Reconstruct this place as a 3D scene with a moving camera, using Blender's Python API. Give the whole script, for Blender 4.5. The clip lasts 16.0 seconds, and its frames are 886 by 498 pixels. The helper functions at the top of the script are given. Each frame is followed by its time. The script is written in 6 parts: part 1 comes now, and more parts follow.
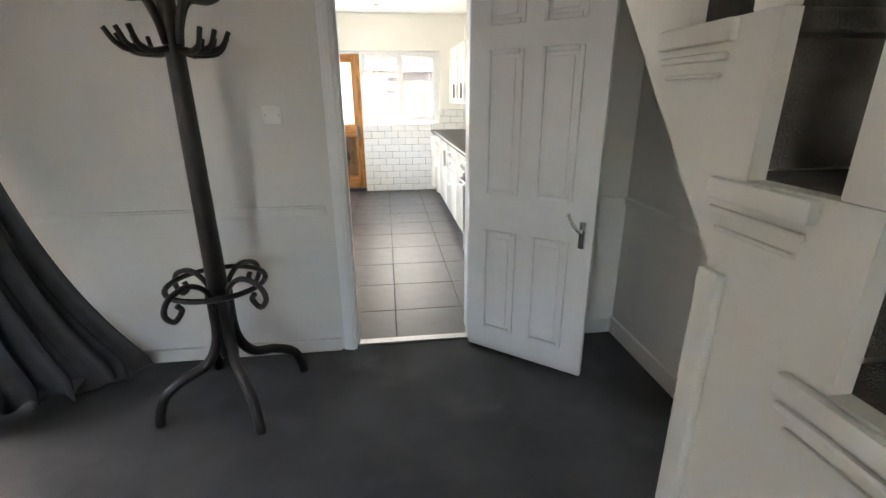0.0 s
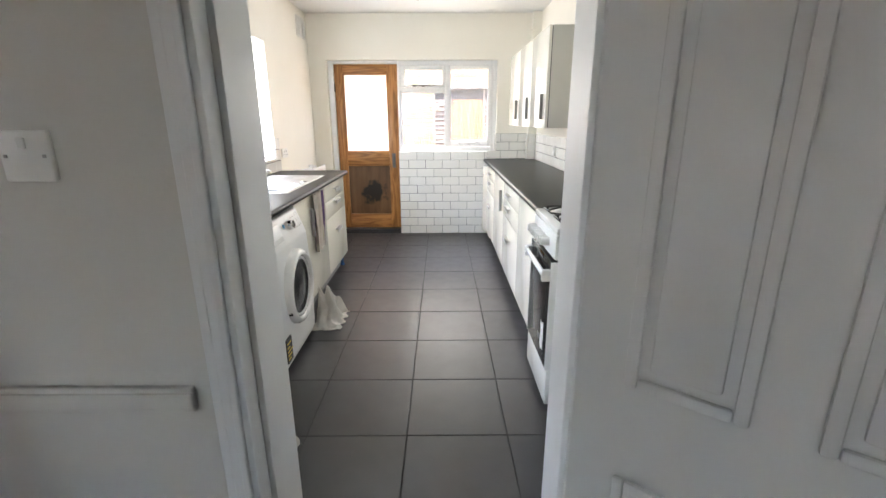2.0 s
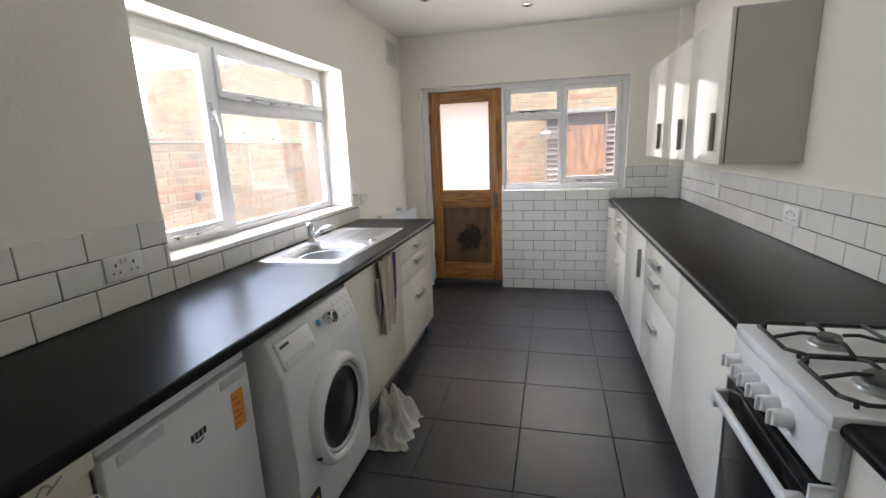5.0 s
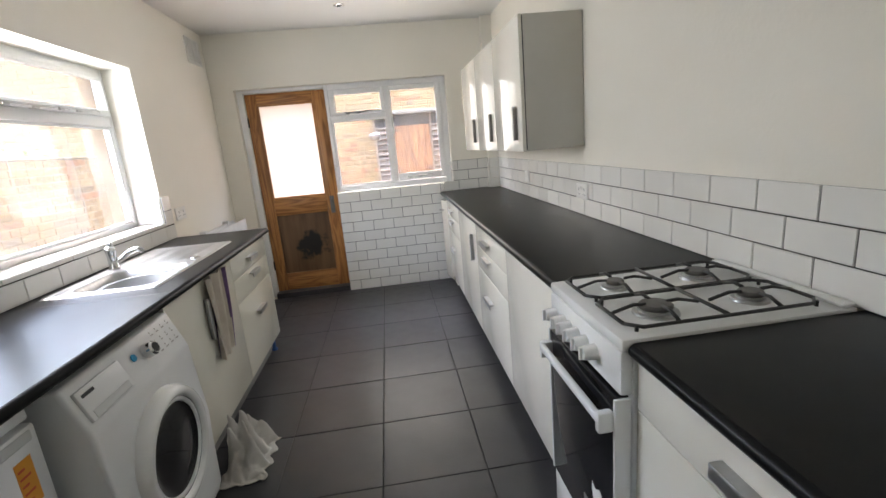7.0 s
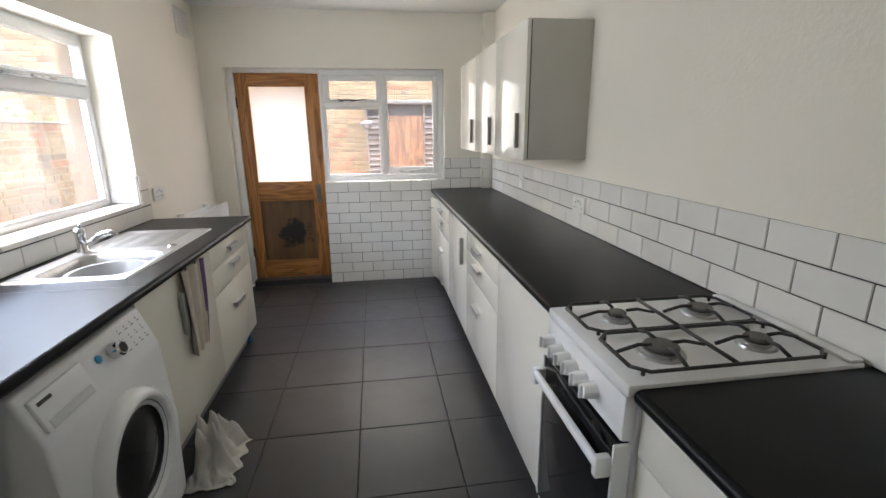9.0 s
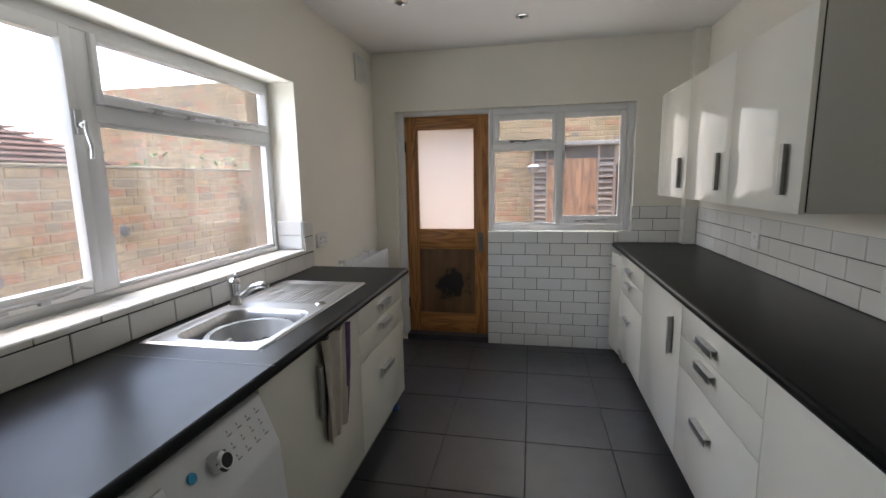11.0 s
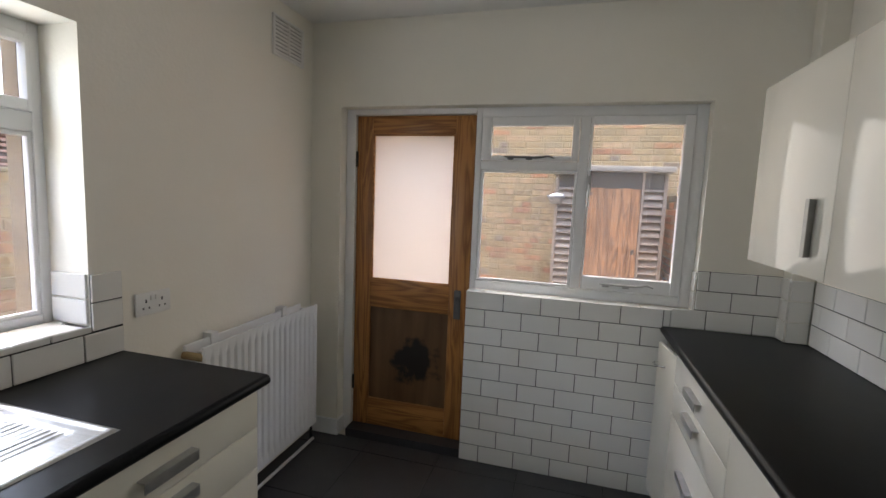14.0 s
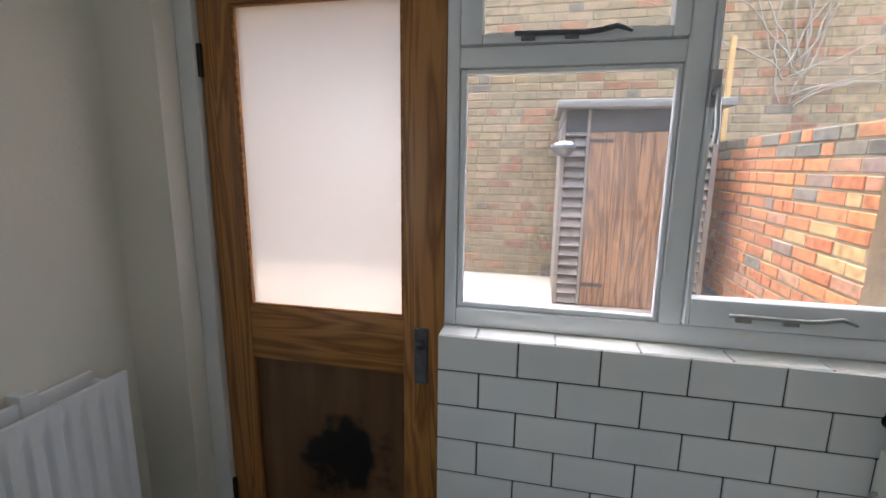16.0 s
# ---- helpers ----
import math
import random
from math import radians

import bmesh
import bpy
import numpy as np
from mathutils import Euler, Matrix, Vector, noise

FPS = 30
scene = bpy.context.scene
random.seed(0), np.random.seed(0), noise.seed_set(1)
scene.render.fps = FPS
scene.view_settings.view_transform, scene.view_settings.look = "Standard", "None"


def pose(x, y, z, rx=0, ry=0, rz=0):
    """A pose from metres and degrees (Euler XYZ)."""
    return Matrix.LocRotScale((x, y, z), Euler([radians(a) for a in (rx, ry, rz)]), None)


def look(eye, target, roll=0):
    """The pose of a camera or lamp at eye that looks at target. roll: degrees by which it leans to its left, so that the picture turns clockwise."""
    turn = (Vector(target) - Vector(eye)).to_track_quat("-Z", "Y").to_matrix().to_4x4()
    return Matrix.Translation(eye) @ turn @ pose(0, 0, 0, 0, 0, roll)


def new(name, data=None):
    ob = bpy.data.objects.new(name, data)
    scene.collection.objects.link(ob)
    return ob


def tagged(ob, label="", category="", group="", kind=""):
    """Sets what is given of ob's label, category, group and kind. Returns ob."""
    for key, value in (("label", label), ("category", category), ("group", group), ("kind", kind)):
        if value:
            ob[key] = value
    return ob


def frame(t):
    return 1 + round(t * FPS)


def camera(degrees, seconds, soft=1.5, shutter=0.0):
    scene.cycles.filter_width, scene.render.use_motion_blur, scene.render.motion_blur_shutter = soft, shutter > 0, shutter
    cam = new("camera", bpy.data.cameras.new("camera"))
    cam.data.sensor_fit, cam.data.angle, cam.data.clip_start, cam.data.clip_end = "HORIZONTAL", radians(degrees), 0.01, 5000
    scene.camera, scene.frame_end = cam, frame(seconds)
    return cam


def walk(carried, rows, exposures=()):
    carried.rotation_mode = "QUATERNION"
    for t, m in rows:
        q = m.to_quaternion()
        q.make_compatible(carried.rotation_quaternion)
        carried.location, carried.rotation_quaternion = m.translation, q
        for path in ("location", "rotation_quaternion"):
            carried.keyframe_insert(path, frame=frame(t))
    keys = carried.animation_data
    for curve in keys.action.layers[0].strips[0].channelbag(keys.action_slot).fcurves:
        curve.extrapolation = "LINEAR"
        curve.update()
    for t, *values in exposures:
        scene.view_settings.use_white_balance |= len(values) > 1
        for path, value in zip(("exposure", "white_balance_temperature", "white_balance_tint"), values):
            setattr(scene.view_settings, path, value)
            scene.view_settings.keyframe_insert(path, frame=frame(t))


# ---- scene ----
cam = camera(89.2, 16.0)
PATH = [
    (0, (-0.004, 0.533, 1.37), (0.223, 2.413, 0.727), -0.4),
    (0.5, (0.071, 0.941, 1.355), (0.271, 2.831, 0.733), -0.6),
    (1, (0.14, 1.366, 1.355), (0.198, 3.277, 0.765), -2.2),
    (1.5, (0.178, 1.709, 1.374), (0.203, 3.627, 0.807), 0.2),
    (2, (0.161, 2.065, 1.35), (0.167, 3.987, 0.794), -0.2),
    (2.5, (0.157, 2.411, 1.332), (0.056, 4.331, 0.783), -0.3),
    (3, (0.139, 2.649, 1.363), (0.022, 4.571, 0.823), -0.5),
    (3.5, (0.134, 2.787, 1.387), (0.011, 4.715, 0.868), -2.0),
    (4, (0.143, 2.883, 1.399), (0.022, 4.82, 0.916), -2.6),
    (4.2, (0.155, 2.932, 1.411), (-0.037, 4.868, 0.951), -2.8),
    (6.3, (0.132, 3.054, 1.391), (-0.46, 4.914, 0.956), -1.0),
    (6.5, (0.136, 3.046, 1.389), (-0.208, 4.967, 0.951), -1.4),
    (7, (0.173, 3.016, 1.372), (0.375, 4.951, 0.911), -5.2),
    (7.5, (0.208, 2.974, 1.318), (0.628, 4.857, 0.792), -2.9),
    (8, (0.204, 2.966, 1.324), (0.667, 4.813, 0.71), -1.3),
    (8.2, (0.197, 2.976, 1.347), (0.663, 4.825, 0.742), -0.9),
    (10.5, (0.019, 3.527, 1.472), (-0.255, 5.483, 1.156), -0.7),
    (11, (0.013, 3.69, 1.423), (-0.367, 5.629, 1.115), -1.0),
    (11.5, (-0.039, 3.96, 1.441), (-0.734, 5.813, 1.152), -1.6),
    (12, (-0.224, 4.111, 1.483), (-1.397, 5.707, 1.211), -1.2),
    (12.5, (-0.318, 4.257, 1.503), (-1.703, 5.675, 1.234), -0.3),
    (13, (-0.227, 4.529, 1.506), (-1.625, 5.939, 1.266), 0.5),
    (13.5, (-0.045, 4.788, 1.498), (-1.144, 6.445, 1.286), 1.8),
    (14, (0.185, 5.05, 1.478), (-0.345, 6.966, 1.26), 2.3),
    (14.5, (0.216, 5.306, 1.491), (-0.099, 7.268, 1.268), 1.6),
    (15, (0.129, 5.654, 1.447), (-0.19, 7.614, 1.209), -0.2),
    (15.5, (-0.018, 6.0, 1.408), (-0.446, 7.927, 1.087), 0.3),
    (16, (-0.089, 6.363, 1.42), (-0.506, 8.283, 1.047), 0.7),
]
walk(cam, [(t, look(eye, target, roll)) for t, eye, target, roll in PATH],
     [(0.0, 5.9, 7300, 10), (0.5, 6.1, 7300, 10), (1.0, 5.95, 7200, 10), (2.0, 5.55, 7000, 11), (2.6, 5.2, 6700, 12), (3.3, 4.4, 6550, 13), (4.2, 4.4, 6700, 12), (8.2, 4.7, 7100, 12), (10.4, 3.8, 6900, 11), (11.5, 3.5, 6900, 11), (12.5, 3.25, 7100, 11), (13.5, 3.0, 7100, 11), (14.5, 4.15, 7000, 11), (15.2, 4.0, 6600, 9), (16.0, 3.5, 6500, 8)])

# ---- light: bright hazy sky, high soft sun, daylight in the window openings ----
world = bpy.data.worlds.new("sky")
scene.world = world
world.use_nodes = True
wn = world.node_tree
sky = wn.nodes.new("ShaderNodeTexSky")
sky.sky_type = "NISHITA"
sky.sun_disc = False
SUN_EL, SUN_AZ = radians(79), radians(-75)
sky.sun_elevation, sky.sun_rotation = SUN_EL, SUN_AZ
sky.dust_density, sky.air_density = 4.0, 1.0
wn.links.new(sky.outputs[0], wn.nodes["Background"].inputs[0])
wn.nodes["Background"].inputs[1].default_value = 0.15
sun = new("sun", bpy.data.lights.new("sun", "SUN"))
sun.data.energy, sun.data.angle, sun.data.color = 0.5, radians(10), (1.0, 0.94, 0.86)
sun.matrix_world = look(Vector((math.sin(SUN_AZ) * math.cos(SUN_EL), math.cos(SUN_AZ) * math.cos(SUN_EL), math.sin(SUN_EL))) * 20, (0, 0, 0))


# daylight in the openings of the windows
def daylight(name, w, h, power, colour, eye, target):
    ob = new(name, bpy.data.lights.new(name, "AREA"))
    ob.data.shape, ob.data.size, ob.data.size_y = "RECTANGLE", w, h
    ob.data.energy, ob.data.color = power, colour
    ob.matrix_world = look(eye, target)
    return ob


daylight("side_window_daylight", 1.58, 0.6, 0.85, (0.78, 0.89, 1.0), (-1.445, 5.28, 1.62), (1.0, 5.28, 1.62))
daylight("back_window_daylight", 1.0, 0.88, 0.34, (0.92, 0.96, 1.0), (0.23, 7.48, 1.48), (0.23, 4.0, 1.2))
scene.view_settings.exposure = 0.0


# ---- helpers of this scene ----
ORIGIN = {}


def thing(name, label, category, base=(0, 0, 0), group="", kind=""):
    ob = new(name)
    ob.empty_display_size = 0.1
    ob.location = base
    ORIGIN[ob] = Vector(base)
    return tagged(ob, label, category, group, kind)


def solid(name, bm, material, label="", category="", base=(0, 0, 0), group="", kind="", smooth=False):
    me = bpy.data.meshes.new(name)
    bmesh.ops.translate(bm, verts=bm.verts, vec=-Vector(base))
    bmesh.ops.recalc_face_normals(bm, faces=bm.faces)
    bm.to_mesh(me)
    bm.free()
    for m in (material if isinstance(material, (list, tuple)) else [material]):
        me.materials.append(m)
    if smooth:
        for p in me.polygons:
            p.use_smooth = True
    ob = new(name, me)
    ob.location = base
    ORIGIN[ob] = Vector(base)
    return tagged(ob, label, category, group, kind)


def part(name, bm, material, parent, label="", smooth=False):
    """One mesh under a thing or a part; bm is in world metres."""
    o = ORIGIN[parent]
    ob = solid(name, bm, material, label, base=o, smooth=smooth)
    ob.location = (0, 0, 0)
    ob.parent = parent
    return ob


def soft(ob, angle=35):
    ob.data.polygons.foreach_set("use_smooth", [True] * len(ob.data.polygons))
    ob.data.set_sharp_from_angle(angle=radians(angle))
    return ob


def B():
    return bmesh.new()


def box(bm, x0, x1, y0, y1, z0, z1, r=0.0, seg=2, m=None):
    ret = bmesh.ops.create_cube(bm, size=1.0)
    vs = ret["verts"]
    for v in vs:
        v.co = Vector((x0 + (v.co.x + 0.5) * (x1 - x0), y0 + (v.co.y + 0.5) * (y1 - y0), z0 + (v.co.z + 0.5) * (z1 - z0)))
    if m is not None:
        for v in vs:
            v.co = m @ v.co
    if r > 0:
        es = list({e for v in vs for e in v.link_edges})
        bmesh.ops.bevel(bm, geom=es, offset=r, segments=seg, affect="EDGES", profile=0.5)
    return bm


def boxes(*rows, r=0.0):
    bm = B()
    for row in rows:
        box(bm, *row, r=r)
    return bm


def tube(bm, pts, r, n=8, caps=True):
    pts = [Vector(p) for p in pts]
    rad = r if isinstance(r, (list, tuple)) else [r] * len(pts)
    rings = []
    prev = None
    for i, p in enumerate(pts):
        d = (pts[min(i + 1, len(pts) - 1)] - pts[max(i - 1, 0)]).normalized()
        if prev is None:
            a = d.orthogonal().normalized()
        else:
            a = (prev - d * prev.dot(d)).normalized()
        prev = a
        b = d.cross(a)
        rings.append([bm.verts.new(p + (a * math.cos(k * math.tau / n) + b * math.sin(k * math.tau / n)) * rad[i]) for k in range(n)])
    for q, s in zip(rings, rings[1:]):
        for k in range(n):
            bm.faces.new((q[k], q[(k + 1) % n], s[(k + 1) % n], s[k]))
    if caps:
        bm.faces.new(list(reversed(rings[0])))
        bm.faces.new(rings[-1])
    return bm


def curve_pts(ctrl, steps=8):
    """Catmull-Rom through the given points."""
    c = [Vector(p) for p in ctrl]
    c = [c[0] * 2 - c[1]] + c + [c[-1] * 2 - c[-2]]
    out = []
    for i in range(1, len(c) - 2):
        for s in range(steps):
            t = s / steps
            a, b, d, e = c[i - 1], c[i], c[i + 1], c[i + 2]
            out.append(0.5 * (2 * b + (d - a) * t + (2 * a - 5 * b + 4 * d - e) * t * t + (3 * b - a - 3 * d + e) * t ** 3))
    out.append(c[-2])
    return out


def lathe(bm, profile, m, n=24):
    """profile: (radius, height) pairs about the z axis of m."""
    rings = []
    for r, z in profile:
        if r < 1e-6:
            rings.append([bm.verts.new(m @ Vector((0, 0, z)))])
        else:
            rings.append([bm.verts.new(m @ Vector((r * math.cos(k * math.tau / n), r * math.sin(k * math.tau / n), z))) for k in range(n)])
    for q, s in zip(rings, rings[1:]):
        for k in range(n):
            j = (k + 1) % n
            if len(q) == 1 and len(s) > 1:
                bm.faces.new((q[0], s[j], s[k]))
            elif len(s) == 1 and len(q) > 1:
                bm.faces.new((q[k], q[j], s[0]))
            elif len(q) > 1:
                bm.faces.new((q[k], q[j], s[j], s[k]))
    return bm


def sheet(bm, nu, nv, f, thick=0.0):
    g = [[bm.verts.new(f(i / nu, j / nv)) for j in range(nv + 1)] for i in range(nu + 1)]
    fs = [bm.faces.new((g[i][j], g[i + 1][j], g[i + 1][j + 1], g[i][j + 1])) for i in range(nu) for j in range(nv)]
    if thick:
        bm.normal_update()
        bmesh.ops.solidify(bm, geom=fs, thickness=thick)
    return bm


AXX = Matrix.Rotation(radians(90), 4, "Y")      # z axis turned to +x


def at(x, y, z, rot=None):
    m = Matrix.Translation((x, y, z))
    return m @ rot if rot is not None else m


# ---- materials ----
def nodes_of(name):
    m = bpy.data.materials.new(name)
    m.use_nodes = True
    nt = m.node_tree
    return m, nt, nt.nodes["Principled BSDF"]


def surf(name, c1, c2=None, scale=6.0, rough=0.5, metal=0.0, bump=0.0, bscale=60.0, rand=0.0, island=False, stretch=(1, 1, 1),
         rvar=0.0, detail=4.0, spots=None, coat=0.0, dist=0.0):
    """Two-tone noise colour, fine relief, gloss variation; rand varies value from piece to piece."""
    m, nt, p = nodes_of(name)
    c2 = c2 or tuple(v * 0.9 for v in c1)
    tc = nt.nodes.new("ShaderNodeTexCoord")
    mp = nt.nodes.new("ShaderNodeMapping")
    mp.inputs["Scale"].default_value = stretch
    nt.links.new(tc.outputs["Object"], mp.inputs["Vector"])
    vec = mp.outputs["Vector"]
    rnd = None
    if rand:
        if island:
            gi = nt.nodes.new("ShaderNodeNewGeometry")
            rnd = gi.outputs["Random Per Island"]
        else:
            oi = nt.nodes.new("ShaderNodeObjectInfo")
            rnd = oi.outputs["Random"]
        sh = nt.nodes.new("ShaderNodeVectorMath")
        sh.operation = "ADD"
        ml = nt.nodes.new("ShaderNodeMath")
        ml.operation = "MULTIPLY"
        ml.inputs[1].default_value = 37.0
        nt.links.new(rnd, ml.inputs[0])
        nt.links.new(vec, sh.inputs[0])
        nt.links.new(ml.outputs[0], sh.inputs[1])
        vec = sh.outputs[0]
    nz = nt.nodes.new("ShaderNodeTexNoise")
    nz.inputs["Scale"].default_value = scale
    nz.inputs["Detail"].default_value = detail
    nz.inputs["Distortion"].default_value = dist
    nt.links.new(vec, nz.inputs["Vector"])
    rp = nt.nodes.new("ShaderNodeValToRGB")
    rp.color_ramp.elements[0].position, rp.color_ramp.elements[1].position = 0.32, 0.68
    rp.color_ramp.elements[0].color, rp.color_ramp.elements[1].color = (*c1, 1), (*c2, 1)
    nt.links.new(nz.outputs["Fac"], rp.inputs["Fac"])
    col = rp.outputs["Color"]
    if spots:
        sc, lo, hi, colr = spots
        n2 = nt.nodes.new("ShaderNodeTexNoise")
        n2.inputs["Scale"].default_value = sc
        n2.inputs["Detail"].default_value = 6
        nt.links.new(vec, n2.inputs["Vector"])
        mr = nt.nodes.new("ShaderNodeMapRange")
        mr.inputs["From Min"].default_value, mr.inputs["From Max"].default_value = lo, hi
        nt.links.new(n2.outputs["Fac"], mr.inputs["Value"])
        mx = nt.nodes.new("ShaderNodeMix")
        mx.data_type = "RGBA"
        nt.links.new(mr.outputs[0], mx.inputs["Factor"])
        nt.links.new(col, mx.inputs["A"])
        mx.inputs["B"].default_value = (*colr, 1)
        col = mx.outputs["Result"]
    if rand:
        hs = nt.nodes.new("ShaderNodeHueSaturation")
        mr = nt.nodes.new("ShaderNodeMapRange")
        mr.inputs["To Min"].default_value, mr.inputs["To Max"].default_value = 1 - rand, 1 + rand
        nt.links.new(rnd, mr.inputs["Value"])
        nt.links.new(mr.outputs[0], hs.inputs["Value"])
        nt.links.new(col, hs.inputs["Color"])
        col = hs.outputs["Color"]
    nt.links.new(col, p.inputs["Base Color"])
    p.inputs["Roughness"].default_value = rough
    p.inputs["Metallic"].default_value = metal
    p.inputs["Coat Weight"].default_value = coat
    if rvar:
        n3 = nt.nodes.new("ShaderNodeTexNoise")
        n3.inputs["Scale"].default_value = scale * 2.3
        n3.inputs["Detail"].default_value = 5
        nt.links.new(tc.outputs["Object"], n3.inputs["Vector"])
        mr = nt.nodes.new("ShaderNodeMapRange")
        mr.inputs["From Min"].default_value, mr.inputs["From Max"].default_value = 0.3, 0.7
        mr.inputs["To Min"].default_value, mr.inputs["To Max"].default_value = max(0.02, rough - rvar), rough + rvar
        nt.links.new(n3.outputs["Fac"], mr.inputs["Value"])
        nt.links.new(mr.outputs[0], p.inputs["Roughness"])
    if bump:
        n4 = nt.nodes.new("ShaderNodeTexNoise")
        n4.inputs["Scale"].default_value = bscale
        n4.inputs["Detail"].default_value = 5
        nt.links.new(vec, n4.inputs["Vector"])
        bp = nt.nodes.new("ShaderNodeBump")
        bp.inputs["Strength"].default_value = bump
        bp.inputs["Distance"].default_value = 0.01
        nt.links.new(n4.outputs["Fac"], bp.inputs["Height"])
        nt.links.new(bp.outputs["Normal"], p.inputs["Normal"])
    return m


def stock(name, stops, island, dirt=0.48, grime=(0.17, 0.135, 0.08)):
    """Brick: each piece picks its own tone, under grain and wide stains of grime."""
    m, nt, p = nodes_of(name)
    if island:
        rnd = nt.nodes.new("ShaderNodeNewGeometry").outputs["Random Per Island"]
    else:
        rnd = nt.nodes.new("ShaderNodeObjectInfo").outputs["Random"]
    rp = nt.nodes.new("ShaderNodeValToRGB")
    rp.color_ramp.interpolation = "CONSTANT"
    while len(rp.color_ramp.elements) < len(stops):
        rp.color_ramp.elements.new(0.5)
    for e, (pos, c) in zip(rp.color_ramp.elements, stops):
        e.position, e.color = pos, (*c, 1)
    nt.links.new(rnd, rp.inputs["Fac"])
    tc = nt.nodes.new("ShaderNodeTexCoord")
    nz = nt.nodes.new("ShaderNodeTexNoise")
    nz.inputs["Scale"].default_value, nz.inputs["Detail"].default_value = 22, 6
    sh = nt.nodes.new("ShaderNodeVectorMath")
    sh.operation = "ADD"
    ml = nt.nodes.new("ShaderNodeMath")
    ml.operation = "MULTIPLY"
    ml.inputs[1].default_value = 91
    nt.links.new(rnd, ml.inputs[0])
    nt.links.new(tc.outputs["Object"], sh.inputs[0])
    nt.links.new(ml.outputs[0], sh.inputs[1])
    nt.links.new(sh.outputs[0], nz.inputs["Vector"])
    mr = nt.nodes.new("ShaderNodeMapRange")
    mr.inputs["From Min"].default_value, mr.inputs["From Max"].default_value = 0.3, 0.7
    mr.inputs["To Min"].default_value, mr.inputs["To Max"].default_value = 1 - dirt, 1 + dirt * 0.5
    nt.links.new(nz.outputs["Fac"], mr.inputs["Value"])
    hs = nt.nodes.new("ShaderNodeHueSaturation")
    nt.links.new(mr.outputs[0], hs.inputs["Value"])
    nt.links.new(rp.outputs["Color"], hs.inputs["Color"])
    n2 = nt.nodes.new("ShaderNodeTexNoise")
    n2.inputs["Scale"].default_value, n2.inputs["Detail"].default_value = 1.6, 8
    ge = nt.nodes.new("ShaderNodeNewGeometry")
    nt.links.new(ge.outputs["Position"], n2.inputs["Vector"])
    m3 = nt.nodes.new("ShaderNodeMapRange")
    m3.inputs["From Min"].default_value, m3.inputs["From Max"].default_value = 0.42, 0.72
    m3.inputs["To Min"].default_value, m3.inputs["To Max"].default_value = 0.04, 0.5
    nt.links.new(n2.outputs["Fac"], m3.inputs["Value"])
    mx = nt.nodes.new("ShaderNodeMix")
    mx.data_type = "RGBA"
    mx.inputs["B"].default_value = (*grime, 1)
    nt.links.new(m3.outputs[0], mx.inputs["Factor"])
    nt.links.new(hs.outputs["Color"], mx.inputs["A"])
    nt.links.new(mx.outputs["Result"], p.inputs["Base Color"])
    p.inputs["Roughness"].default_value = 0.92
    bp = nt.nodes.new("ShaderNodeBump")
    bp.inputs["Strength"].default_value, bp.inputs["Distance"].default_value = 0.6, 0.008
    nt.links.new(nz.outputs["Fac"], bp.inputs["Height"])
    nt.links.new(bp.outputs["Normal"], p.inputs["Normal"])
    return m


def pine(name, c1, c2, axis, rough=0.42, rand=0.0):
    """Softwood with long grain along axis."""
    m, nt, p = nodes_of(name)
    tc = nt.nodes.new("ShaderNodeTexCoord")
    mp = nt.nodes.new("ShaderNodeMapping")
    s = [15.0, 15.0, 15.0]
    s["xyz".index(axis)] = 1.1
    mp.inputs["Scale"].default_value = s
    vec = tc.outputs["Object"]
    if rand:
        oi = nt.nodes.new("ShaderNodeObjectInfo")
        ml = nt.nodes.new("ShaderNodeVectorMath")
        ml.operation = "ADD"
        mm = nt.nodes.new("ShaderNodeMath")
        mm.operation = "MULTIPLY"
        mm.inputs[1].default_value = 53
        nt.links.new(oi.outputs["Random"], mm.inputs[0])
        nt.links.new(vec, ml.inputs[0])
        nt.links.new(mm.outputs[0], ml.inputs[1])
        vec = ml.outputs[0]
    nt.links.new(vec, mp.inputs["Vector"])
    nz = nt.nodes.new("ShaderNodeTexNoise")
    nz.inputs["Scale"].default_value, nz.inputs["Detail"].default_value, nz.inputs["Distortion"].default_value = 0.9, 3, 0.6
    nt.links.new(mp.outputs[0], nz.inputs["Vector"])
    mu = nt.nodes.new("ShaderNodeMath")
    mu.operation = "MULTIPLY"
    mu.inputs[1].default_value = 7
    fr = nt.nodes.new("ShaderNodeMath")
    fr.operation = "PINGPONG"
    fr.inputs[1].default_value = 0.5
    nt.links.new(nz.outputs["Fac"], mu.inputs[0])
    nt.links.new(mu.outputs[0], fr.inputs[0])
    rp = nt.nodes.new("ShaderNodeValToRGB")
    rp.color_ramp.elements[0].position, rp.color_ramp.elements[1].position = 0.02, 0.42
    rp.color_ramp.elements[0].color, rp.color_ramp.elements[1].color = (*c1, 1), (*c2, 1)
    nt.links.new(fr.outputs[0], rp.inputs["Fac"])
    nt.links.new(rp.outputs[0], p.inputs["Base Color"])
    p.inputs["Roughness"].default_value = rough
    bp = nt.nodes.new("ShaderNodeBump")
    bp.inputs["Strength"].default_value, bp.inputs["Distance"].default_value = 0.15, 0.003
    nt.links.new(fr.outputs[0], bp.inputs["Height"])
    nt.links.new(bp.outputs[0], p.inputs["Normal"])
    return m


